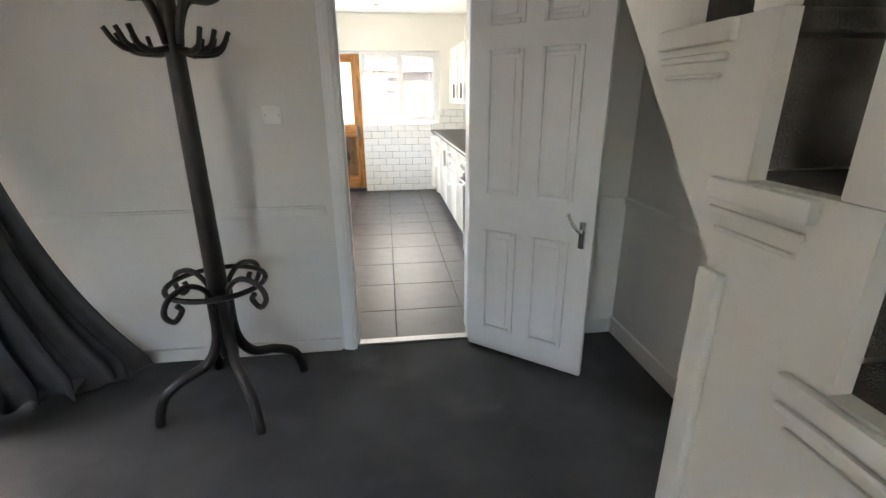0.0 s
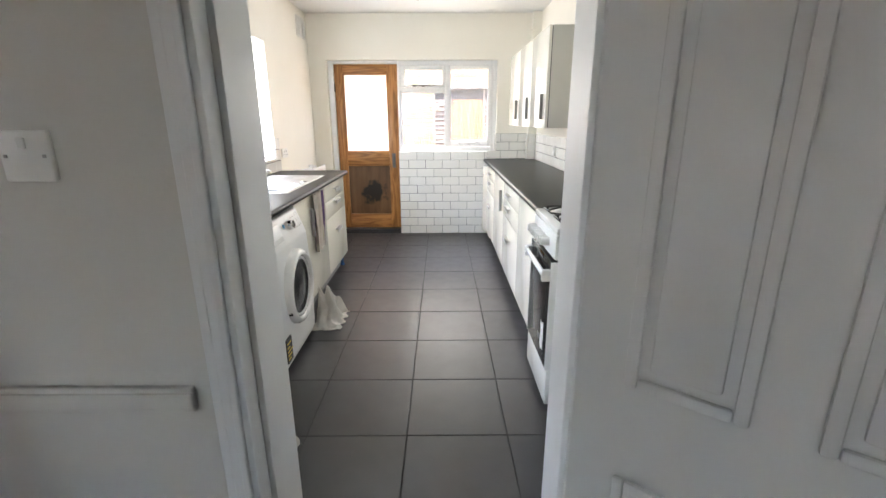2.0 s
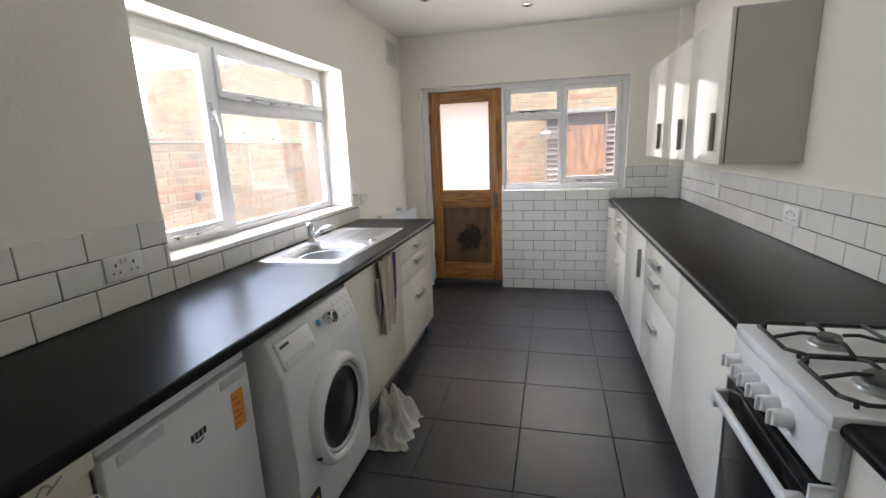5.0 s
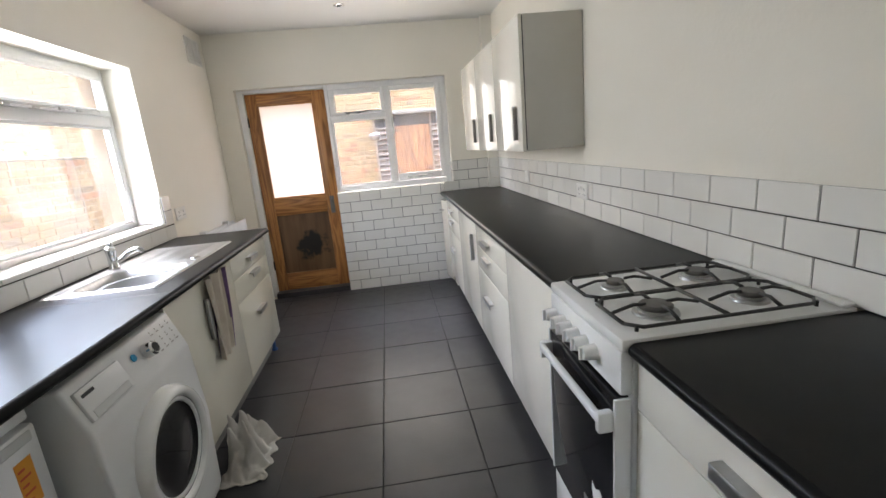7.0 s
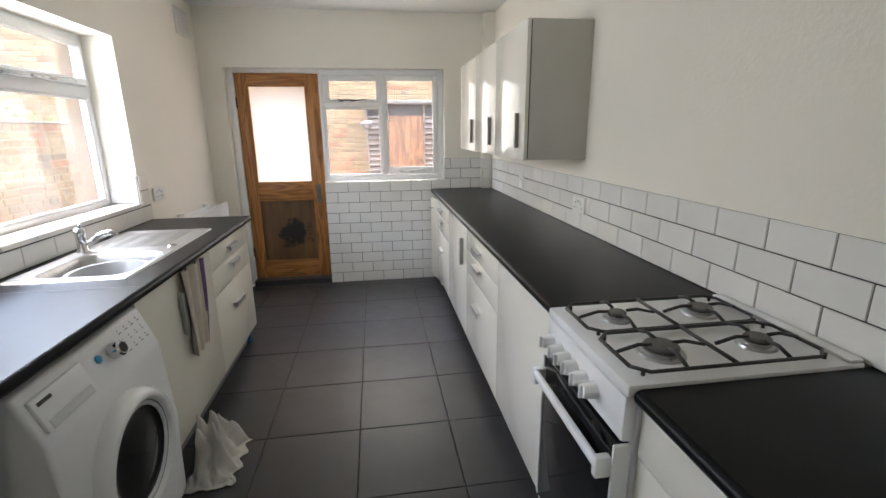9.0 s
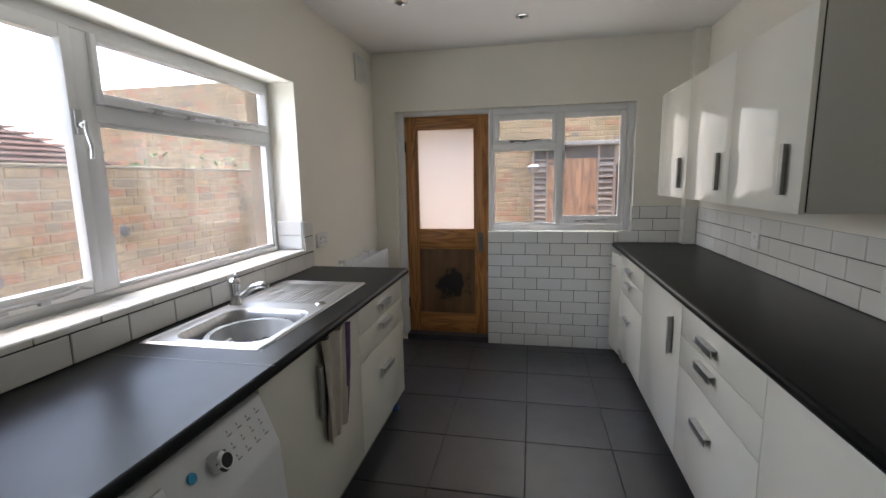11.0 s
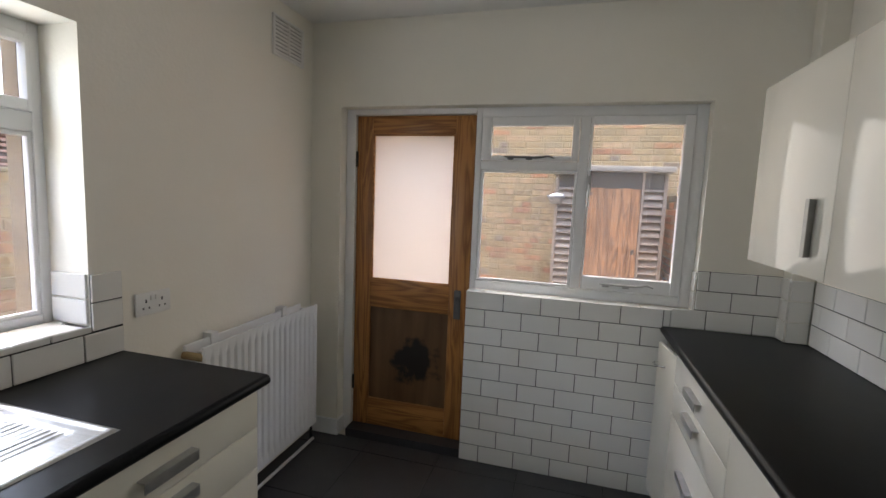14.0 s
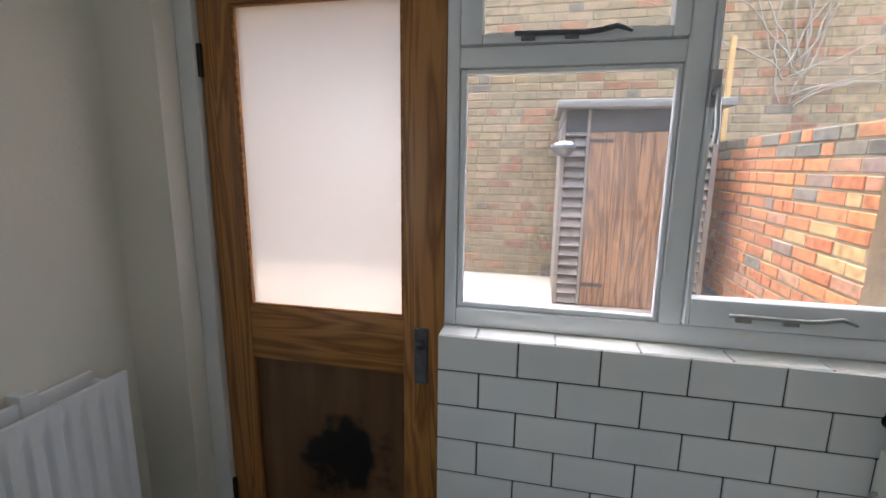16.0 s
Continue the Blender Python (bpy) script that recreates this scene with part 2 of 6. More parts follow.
def pane_mat(name, veil, tint=(1, 1, 1)):
    """Thin glass with a film of dirt that scatters daylight."""
    m = bpy.data.materials.new(name)
    m.use_nodes = True
    nt = m.node_tree
    nt.nodes.remove(nt.nodes["Principled BSDF"])
    out = nt.nodes["Material Output"]
    tr = nt.nodes.new("ShaderNodeBsdfTransparent")
    tr.inputs[0].default_value = (*tint, 1)
    gl = nt.nodes.new("ShaderNodeBsdfGlossy")
    gl.inputs["Roughness"].default_value = 0.02
    lw = nt.nodes.new("ShaderNodeLayerWeight")
    lw.inputs["Blend"].default_value = 0.5
    pw = nt.nodes.new("ShaderNodeMath")
    pw.operation = "POWER"
    pw.inputs[1].default_value = 4.0
    nt.links.new(lw.outputs["Facing"], pw.inputs[0])
    fz = nt.nodes.new("ShaderNodeMath")
    fz.operation = "MULTIPLY_ADD"
    fz.inputs[1].default_value, fz.inputs[2].default_value = 0.8, 0.035
    nt.links.new(pw.outputs[0], fz.inputs[0])
    mx = nt.nodes.new("ShaderNodeMixShader")
    nt.links.new(fz.outputs[0], mx.inputs[0])
    nt.links.new(tr.outputs[0], mx.inputs[1])
    nt.links.new(gl.outputs[0], mx.inputs[2])
    tl = nt.nodes.new("ShaderNodeBsdfTranslucent")
    tl.inputs[0].default_value = (0.9, 0.88, 0.84, 1)
    tc = nt.nodes.new("ShaderNodeTexCoord")
    nz = nt.nodes.new("ShaderNodeTexNoise")
    nz.inputs["Scale"].default_value, nz.inputs["Detail"].default_value = 4, 6
    nt.links.new(tc.outputs["Object"], nz.inputs["Vector"])
    mr = nt.nodes.new("ShaderNodeMapRange")
    mr.inputs["From Min"].default_value, mr.inputs["From Max"].default_value = 0.35, 0.7
    mr.inputs["To Min"].default_value, mr.inputs["To Max"].default_value = veil * 0.5, veil * 1.5
    nt.links.new(nz.outputs["Fac"], mr.inputs["Value"])
    m2 = nt.nodes.new("ShaderNodeMixShader")
    nt.links.new(mr.outputs[0], m2.inputs[0])
    nt.links.new(mx.outputs[0], m2.inputs[1])
    nt.links.new(tl.outputs[0], m2.inputs[2])
    nt.links.new(m2.outputs[0], out.inputs[0])
    return m


def frosted_mat():
    m = bpy.data.materials.new("frosted_glass")
    m.use_nodes = True
    nt = m.node_tree
    nt.nodes.remove(nt.nodes["Principled BSDF"])
    tl = nt.nodes.new("ShaderNodeBsdfTranslucent")
    tl.inputs[0].default_value = (0.67, 0.63, 0.59, 1)
    rf = nt.nodes.new("ShaderNodeBsdfRefraction")
    rf.inputs["Color"].default_value = (0.75, 0.71, 0.67, 1)
    rf.inputs["IOR"].default_value, rf.inputs["Roughness"].default_value = 1.02, 0.75
    mx = nt.nodes.new("ShaderNodeMixShader")
    mx.inputs[0].default_value = 0.6
    nt.links.new(tl.outputs[0], mx.inputs[1])
    nt.links.new(rf.outputs[0], mx.inputs[2])
    gl = nt.nodes.new("ShaderNodeBsdfGlossy")
    gl.inputs["Roughness"].default_value = 0.25
    m2 = nt.nodes.new("ShaderNodeMixShader")
    m2.inputs[0].default_value = 0.04
    nt.links.new(mx.outputs[0], m2.inputs[1])
    nt.links.new(gl.outputs[0], m2.inputs[2])
    nt.links.new(m2.outputs[0], nt.nodes["Material Output"].inputs[0])
    return m


def stained_panel_mat(cx, cz):
    """Dark-stained board with a black patch of old varnish."""
    m = surf("stained_board", (0.1, 0.048, 0.02), (0.19, 0.1, 0.045), 2.2, 0.4, stretch=(6, 6, 0.8), rvar=0.1)
    nt = m.node_tree
    p = nt.nodes["Principled BSDF"]
    src = p.inputs["Base Color"].links[0].from_socket
    tc = nt.nodes.new("ShaderNodeTexCoord")
    sub = nt.nodes.new("ShaderNodeVectorMath")
    sub.operation = "SUBTRACT"
    sub.inputs[1].default_value = (cx, 0, cz)
    nt.links.new(tc.outputs["Object"], sub.inputs[0])
    mu = nt.nodes.new("ShaderNodeVectorMath")
    mu.operation = "MULTIPLY"
    mu.inputs[1].default_value = (1, 0, 1)
    nt.links.new(sub.outputs[0], mu.inputs[0])
    ln = nt.nodes.new("ShaderNodeVectorMath")
    ln.operation = "LENGTH"
    nt.links.new(mu.outputs[0], ln.inputs[0])
    nz = nt.nodes.new("ShaderNodeTexNoise")
    nz.inputs["Scale"].default_value, nz.inputs["Detail"].default_value = 9, 5
    nt.links.new(tc.outputs["Object"], nz.inputs["Vector"])
    ad = nt.nodes.new("ShaderNodeMath")
    ad.operation = "MULTIPLY_ADD"
    ad.inputs[1].default_value = 0.38
    nt.links.new(nz.outputs["Fac"], ad.inputs[0])
    nt.links.new(ln.outputs["Value"], ad.inputs[2])
    mr = nt.nodes.new("ShaderNodeMapRange")
    mr.inputs["From Min"].default_value, mr.inputs["From Max"].default_value = 0.345, 0.29
    nt.links.new(ad.outputs[0], mr.inputs["Value"])
    mx = nt.nodes.new("ShaderNodeMix")
    mx.data_type = "RGBA"
    mx.inputs["B"].default_value = (0.012, 0.009, 0.007, 1)
    nt.links.new(mr.outputs[0], mx.inputs["Factor"])
    nt.links.new(src, mx.inputs["A"])
    nt.links.new(mx.outputs["Result"], p.inputs["Base Color"])
    return m


WALL = surf("warm_white_wall_paint", (0.81, 0.775, 0.69), (0.84, 0.805, 0.72), 1.3, 0.75, bump=0.12, bscale=70, rvar=0.08)
CEIL = surf("ceiling_paint", (0.78, 0.77, 0.74), (0.82, 0.81, 0.79), 1.0, 0.85, bump=0.1, bscale=90)
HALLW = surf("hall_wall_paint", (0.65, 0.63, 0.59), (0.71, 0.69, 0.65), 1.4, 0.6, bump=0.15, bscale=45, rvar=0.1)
GLOSS = surf("white_gloss_paint", (0.76, 0.76, 0.76), (0.82, 0.82, 0.82), 3, 0.34, bump=0.05, bscale=40, rvar=0.03)
STAIRW = surf("cream_gloss_paint", (0.66, 0.63, 0.56), (0.72, 0.69, 0.62), 3, 0.4, bump=0.1, bscale=30, rvar=0.1)
WTILE = surf("white_glazed_tile", (0.76, 0.745, 0.705), (0.80, 0.785, 0.745), 4, 0.13, bump=0.03, bscale=14, rand=0.03)
GROUT = surf("dark_grout", (0.03, 0.028, 0.026), (0.055, 0.05, 0.045), 40, 0.95)
FTILE = surf("charcoal_floor_tile", (0.034, 0.033, 0.038), (0.045, 0.044, 0.050), 5, 0.36, bump=0.03, bscale=90, rand=0.08, rvar=0.04)
FTILE.node_tree.nodes["Principled BSDF"].inputs["Specular IOR Level"].default_value = 0.6
FGROUT = surf("floor_grout", (0.018, 0.018, 0.02), (0.03, 0.03, 0.03), 30, 0.95)
TOP = surf("black_laminate_worktop", (0.006, 0.006, 0.007), (0.010, 0.010, 0.011), 9, 0.30)
UNIT = surf("cream_gloss_cabinet", (0.76, 0.73, 0.64), (0.79, 0.76, 0.67), 2, 0.2, rvar=0.05, bump=0.006, bscale=5)
UPPER = surf("cream_high_gloss_door", (0.77, 0.745, 0.67), (0.79, 0.765, 0.69), 2, 0.09, bump=0.004, bscale=4)
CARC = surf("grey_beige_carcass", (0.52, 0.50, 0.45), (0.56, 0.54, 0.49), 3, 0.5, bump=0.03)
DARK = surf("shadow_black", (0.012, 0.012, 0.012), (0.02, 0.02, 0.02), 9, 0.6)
PLINTH = surf("grey_plinth", (0.16, 0.155, 0.15), (0.22, 0.21, 0.2), 6, 0.5)
STEEL = surf("brushed_steel", (0.50, 0.50, 0.50), (0.60, 0.60, 0.60), 10, 0.36, metal=1.0, stretch=(1, 14, 1), rvar=0.03, bump=0.02, bscale=60)
CHROME = surf("chrome", (0.62, 0.62, 0.63), (0.72, 0.72, 0.73), 20, 0.12, metal=1.0, rvar=0.05)
ALU = surf("satin_aluminium", (0.42, 0.42, 0.42), (0.50, 0.50, 0.50), 30, 0.38, metal=0.9)
PEWTER = surf("dull_pewter", (0.36, 0.35, 0.33), (0.44, 0.43, 0.41), 30, 0.5, metal=0.3)
LOCKM = surf('dark_lock_metal', (0.12, 0.12, 0.125), (0.18, 0.18, 0.185), 30, 0.5, metal=0.7)
ENAMEL = surf("white_enamel", (0.78, 0.78, 0.77), (0.82, 0.82, 0.81), 4, 0.16, rvar=0.05)
APPL = surf("white_appliance_plastic", (0.74, 0.745, 0.75), (0.79, 0.795, 0.80), 4, 0.33, bump=0.02)
APPLG = surf("grey_appliance_side", (0.56, 0.57, 0.57), (0.64, 0.65, 0.65), 9, 0.45, bump=0.04)
CREAMA = surf("cream_appliance", (0.70, 0.64, 0.50), (0.74, 0.68, 0.54), 4, 0.4)
BGLASS = surf("black_oven_glass", (0.008, 0.008, 0.01), (0.012, 0.012, 0.014), 3, 0.06)
IRON = surf("black_enamelled_iron", (0.012, 0.012, 0.012), (0.025, 0.024, 0.023), 20, 0.4, bump=0.1, bscale=150)
BURN = surf("grey_burner", (0.09, 0.085, 0.08), (0.16, 0.15, 0.14), 25, 0.55, metal=0.4)
PLASTIC = surf("white_socket_plastic", (0.76, 0.75, 0.72), (0.80, 0.79, 0.76), 8, 0.3)
UPPER.node_tree.nodes["Principled BSDF"].inputs["Specular IOR Level"].default_value = 0.3
PINEZ = pine("orange_pine_upright", (0.25, 0.098, 0.026), (0.46, 0.205, 0.058), "z")
PINEX = pine("orange_pine_rail", (0.25, 0.098, 0.026), (0.46, 0.205, 0.058), "x")
TOP.node_tree.nodes["Principled BSDF"].inputs["Specular IOR Level"].default_value = 0.10
BOARD = stained_panel_mat(0.03, 0.44)
PANE = pane_mat("window_glass", 0.035)
PANEC = pane_mat("clear_glass", 0.03)
FROST = frosted_mat()
CARPET = surf("dark_grey_carpet", (0.045, 0.046, 0.046), (0.075, 0.076, 0.075), 3, 0.95, bump=0.6, bscale=350, spots=(2.5, 0.55, 0.8, (0.11, 0.11, 0.108)))
STEPC = surf("brown_grey_stair_carpet", (0.07, 0.06, 0.05), (0.13, 0.115, 0.095), 12, 0.95, bump=0.6, bscale=200)
BENT = surf("dark_bentwood", (0.008, 0.006, 0.005), (0.020, 0.014, 0.010), 8, 0.42, stretch=(1, 1, 0.3), rvar=0.1)
CURT = surf("charcoal_curtain_cloth", (0.035, 0.035, 0.037), (0.055, 0.055, 0.058), 8, 0.85, bump=0.3, bscale=300)
CLOTH = surf("off_white_cotton", (0.58, 0.55, 0.51), (0.70, 0.67, 0.63), 9, 0.9, bump=0.5, bscale=250)
LINEN = surf("beige_linen", (0.58, 0.51, 0.43), (0.66, 0.59, 0.51), 14, 0.9, bump=0.4, bscale=280)
PURPLE = surf("purple_stripe", (0.12, 0.07, 0.17), (0.17, 0.10, 0.22), 20, 0.9, bump=0.3, bscale=280)
ORANGE = surf("orange_sticker", (0.75, 0.30, 0.03), (0.8, 0.36, 0.05), 10, 0.5)
PAPER = surf("white_paper", (0.72, 0.72, 0.70), (0.78, 0.78, 0.76), 10, 0.6)
INK = surf("dark_ink", (0.02, 0.02, 0.025), (0.03, 0.03, 0.035), 10, 0.5)
BLUE = surf("blue_print", (0.02, 0.08, 0.25), (0.03, 0.11, 0.32), 10, 0.45)
GREEN = surf("green_print", (0.04, 0.25, 0.09), (0.05, 0.3, 0.11), 10, 0.5)
REDP = surf("red_print", (0.6, 0.09, 0.03), (0.66, 0.12, 0.04), 10, 0.5)
YEL = surf("yellow_print", (0.75, 0.55, 0.06), (0.8, 0.6, 0.08), 10, 0.5)
BOWLM = surf("grey_plastic_bowl", (0.34, 0.35, 0.35), (0.40, 0.41, 0.41), 7, 0.35)
MORTAR = surf("lime_mortar", (0.17, 0.135, 0.08), (0.23, 0.185, 0.115), 20, 0.95, bump=0.5, bscale=80)
YSTOPS = [(0, (0.245, 0.176, 0.093)), (0.25, (0.216, 0.151, 0.078)), (0.48, (0.280, 0.190, 0.110)), (0.68, (0.191, 0.138, 0.078)), (0.80, (0.275, 0.130, 0.065)), (0.91, (0.211, 0.093, 0.049)), (0.96, (0.132, 0.103, 0.078))]
RSTOPS = [(0, (0.416, 0.136, 0.048)), (0.25, (0.464, 0.168, 0.060)), (0.5, (0.368, 0.112, 0.044)), (0.68, (0.336, 0.160, 0.096)), (0.78, (0.208, 0.136, 0.120)), (0.87, (0.440, 0.264, 0.112)), (0.95, (0.160, 0.136, 0.120))]
TSTOPS = [(0, (0.10, 0.095, 0.085)), (0.35, (0.14, 0.125, 0.10)), (0.6, (0.075, 0.07, 0.065)), (0.8, (0.36, 0.13, 0.05))]
ASTOPS = [(0, (0.190, 0.130, 0.058)), (0.28, (0.160, 0.110, 0.050)), (0.44, (0.20, 0.098, 0.040)), (0.60, (0.200, 0.148, 0.075)), (0.76, (0.19, 0.085, 0.034)), (0.93, (0.12, 0.092, 0.050))]
SHEDW = pine("weathered_shed_board", (0.10, 0.052, 0.028), (0.28, 0.145, 0.070), "z", 0.8, rand=1)
SHEDG = surf("grey_weathered_slat", (0.14, 0.115, 0.093), (0.21, 0.175, 0.145), 5, 0.85, bump=0.3, bscale=40, rand=0.2)
FELT = surf("grey_roof_felt", (0.12, 0.115, 0.105), (0.17, 0.165, 0.15), 6, 0.9, bump=0.4, bscale=80)
CONC = surf("worn_concrete", (0.22, 0.20, 0.175), (0.29, 0.27, 0.235), 2, 0.9, bump=0.3, bscale=40, spots=(3, 0.6, 0.75, (0.14, 0.13, 0.105)))
ROOFT = surf("pink_clay_roof_tile", (0.20, 0.115, 0.09), (0.26, 0.16, 0.125), 5, 0.9, bump=0.4, bscale=20, rand=0.12)
RENDER_W = surf("pale_render", (0.66, 0.63, 0.57), (0.74, 0.71, 0.65), 2, 0.85, bump=0.2, bscale=40)
LEAF = surf("garden_leaf", (0.05, 0.09, 0.025), (0.09, 0.14, 0.04), 9, 0.7, rand=0.25, island=True)
VINE = surf("bare_vine_stem", (0.2, 0.17, 0.13), (0.27, 0.23, 0.18), 9, 0.9)


# ---- structure ----
XL, XR, YF, YB, ZC = -1.31, 1.25, 3.0, 7.448, 2.455


def structure(name, bm, material, label, category="wall"):
    return solid(name, bm, material, label, category, kind="structure")


floor = structure("floor", boxes((-1.6, 1.5, 2.93, 7.46, -0.12, -0.004)), FGROUT, "charcoal square floor tiles with dark joints in the kitchen", "floor")
hall_floor = structure("floor_hall", boxes((-2.2, 1.45, -2.2, 2.93, -0.12, 0.0)), CARPET, "worn dark grey carpet in the hall", "carpet")
ceiling = structure("ceiling", boxes((-1.6, 1.5, 2.85, 7.72, ZC, ZC + 0.12), (-2.2, 1.45, -2.2, 2.85, ZC, ZC + 0.12)), CEIL, "flat white painted ceiling", "ceiling")

# left wall with its window opening
WY0, WY1, WZ0, WZ1 = 4.44, 6.133, 1.015, 1.976
wall_west = structure("wall_west", boxes((-1.6, XL, 3.05, WY0, -0.12, ZC), (-1.6, XL, WY1, 7.72, -0.12, ZC), (-1.6, XL, WY0, WY1, -0.12, WZ0 - 0.008),
                                         (-1.6, XL, WY0, WY1, WZ1, ZC)), WALL, "warm white painted plaster wall with a wide window")
wall_east = structure("wall_east", boxes((XR, 1.5, 3.05, 7.72, -0.12, ZC)), WALL, "plain warm white painted plaster wall")
# back wall: one opening for door and window side by side
DX0, DX1, WX1, OZ = -1.119, -0.335, 0.80, 1.985
wall_north = structure("wall_north", boxes((XL, DX0, YB, 7.72, -0.12, ZC), (WX1, XR, YB, 7.72, -0.12, ZC), (DX0, WX1, YB, 7.72, OZ, ZC),
                                           (DX1, WX1, YB, 7.72, -0.12, 0.977)), WALL, "warm white back wall with door and window side by side")
boxing = structure("pipe_boxing", boxes((1.153, XR, 7.365, YB, 0.9, ZC), r=0.004), WALL, "white painted pipe boxing in the corner", "boxing")
# wall between hall and kitchen
HX0, HX1, HZ = -0.247, 0.437, 2.01
wall_south = structure("wall_south", boxes((-1.6, HX0, 2.855, 3.05, -0.12, ZC), (HX1, 1.5, 2.855, 3.05, -0.12, ZC), (HX0, HX1, 2.855, 3.05, HZ, ZC)), WALL,
                       "painted wall between hall and kitchen with a doorway")
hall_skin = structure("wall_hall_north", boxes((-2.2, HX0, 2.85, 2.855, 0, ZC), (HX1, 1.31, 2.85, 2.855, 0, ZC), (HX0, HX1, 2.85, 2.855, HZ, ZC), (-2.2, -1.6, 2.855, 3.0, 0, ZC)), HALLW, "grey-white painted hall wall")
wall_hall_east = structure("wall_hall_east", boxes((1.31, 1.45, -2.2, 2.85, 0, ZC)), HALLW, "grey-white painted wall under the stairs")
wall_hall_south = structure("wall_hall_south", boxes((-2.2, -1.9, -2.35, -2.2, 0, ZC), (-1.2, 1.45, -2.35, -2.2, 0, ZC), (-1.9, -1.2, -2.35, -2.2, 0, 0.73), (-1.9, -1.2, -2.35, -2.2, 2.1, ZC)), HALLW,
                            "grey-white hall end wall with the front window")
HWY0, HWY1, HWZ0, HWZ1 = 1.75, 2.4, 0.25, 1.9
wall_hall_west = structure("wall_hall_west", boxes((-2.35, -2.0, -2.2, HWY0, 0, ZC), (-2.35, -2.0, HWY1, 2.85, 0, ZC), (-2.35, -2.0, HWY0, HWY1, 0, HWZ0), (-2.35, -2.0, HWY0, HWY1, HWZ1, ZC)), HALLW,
                           "grey-white hall wall with a tall window behind the curtain")

# floor tiles
PX, PY, FX, FY = 0.447, 0.4465, 0.003, 5.093
tile_me = bpy.data.meshes.new("floor_tile")
bm = box(B(), -PX / 2 + 0.002, PX / 2 - 0.002, -PY / 2 + 0.002, PY / 2 - 0.002, -0.008, 0.0, r=0.0015, seg=1)
bm.to_mesh(tile_me)
bm.free()
tile_me.materials.append(FTILE)


def piece(name, me, parent, loc, rot=None, scale=None):
    ob = new(name, me)
    ob.parent = parent
    ob.location = loc
    if rot:
        ob.rotation_euler = rot
    if scale:
        ob.scale = scale
    return ob


PIECES = []                                     # wall, floor and yard pieces are made at the end of the file

# ---- kitchen window in the left wall ----


def window_frame_bars(bm, plane, rows, depth0, depth1, r=0.004):
    for a0, a1, z0, z1 in rows:
        if plane == "x":
            box(bm, depth0, depth1, a0, a1, z0, z1, r=r)
        else:
            box(bm, a0, a1, depth0, depth1, z0, z1, r=r)
    return bm


def stay(parent, plane, d, a0, a1, z, lift=0.0, mat=None):
    """Casement stay: a flat bar with a curled end on two pins."""
    bm = B()
    n = 9
    pts = []
    for i in range(n):
        s = i / (n - 1)
        a = a0 + (a1 - a0) * s
        zz = z + lift * s + (0.012 * math.sin((s - 0.72) / 0.28 * math.pi) if s > 0.72 else 0)
        pts.append((d, a, zz) if plane == "x" else (a, d, zz))
    tube(bm, pts, [0.006] * (n - 1) + [0.003], 6)
    for s in (0.12, 0.5):
        a = a0 + (a1 - a0) * s
        if plane == "x":
            box(bm, d - 0.03, d + 0.003, a - 0.016, a + 0.016, z - 0.016, z - 0.003, r=0.002)
        else:
            box(bm, a - 0.016, a + 0.016, d - 0.003, d + 0.03, z - 0.016, z - 0.003, r=0.002)
    return part("casement_stay", bm, mat or ALU, parent, "metal casement stay", smooth=True)


def handle_fastener(parent, plane, d, a, z):
    bm = B()
    s = 1 if plane == "x" else -1

    def P(dd, aa, zz):
        return (d + s * dd, aa, zz) if plane == "x" else (aa, d + s * dd, zz)
    tube(bm, [P(0.0, a, z), P(0.03, a, z)], 0.009, 8)
    tube(bm, curve_pts([P(0.03, a, z + 0.012), P(0.034, a, z - 0.03), P(0.045, a, z - 0.075), P(0.04, a, z - 0.11)], 4), 0.006, 6)
    if plane == "x":
        box(bm, d - 0.002, d + 0.008, a - 0.012, a + 0.012, z - 0.03, z + 0.05, r=0.002)
    else:
        box(bm, a - 0.012, a + 0.012, d - 0.008, d + 0.002, z - 0.03, z + 0.05, r=0.002)
    return part("fastener", bm, ALU, parent, "metal window catch", smooth=True)


win_w = thing("window_1", "white painted timber window with casement and fanlight above the sink", "window", (-1.55, 5.28, WZ0), kind="structure")
bm = B()
fx0, fx1 = -1.53, -1.475
window_frame_bars(bm, "x", [(WY0, WY0 + 0.035, WZ0, WZ1), (WY1 - 0.03, WY1, WZ0, WZ1), (WY0 + 0.035, WY1 - 0.03, WZ1 - 0.04, WZ1), (WY0 + 0.035, WY1 - 0.03, WZ0, WZ0 + 0.032),
                            (4.985, 5.05, WZ0 + 0.032, WZ1 - 0.04), (5.05, WY1 - 0.03, 1.64, 1.70)], fx0, fx1)
soft(part("window_frame", bm, GLOSS, win_w))
bm = window_frame_bars(B(), "x", [(4.478, 4.52, 1.05, 1.934), (4.945, 4.983, 1.05, 1.934), (4.52, 4.945, 1.05, 1.102), (4.52, 4.945, 1.89, 1.934)], -1.502, -1.462)
soft(part("casement", bm, GLOSS, win_w))
bm = window_frame_bars(B(), "x", [(5.052, 5.075, 1.702, 1.934), (6.085, 6.10, 1.702, 1.934), (5.075, 6.085, 1.702, 1.738), (5.075, 6.085, 1.908, 1.934)], -1.502, -1.462)
soft(part("fanlight", bm, GLOSS, win_w))
bm = window_frame_bars(B(), "x", [(5.051, 5.066, 1.048, 1.639), (6.09, 6.102, 1.048, 1.639), (5.066, 6.09, 1.048, 1.062), (5.066, 6.09, 1.625, 1.639)], -1.5, -1.482, 0.003)
part("glazing_bead", bm, GLOSS, win_w)
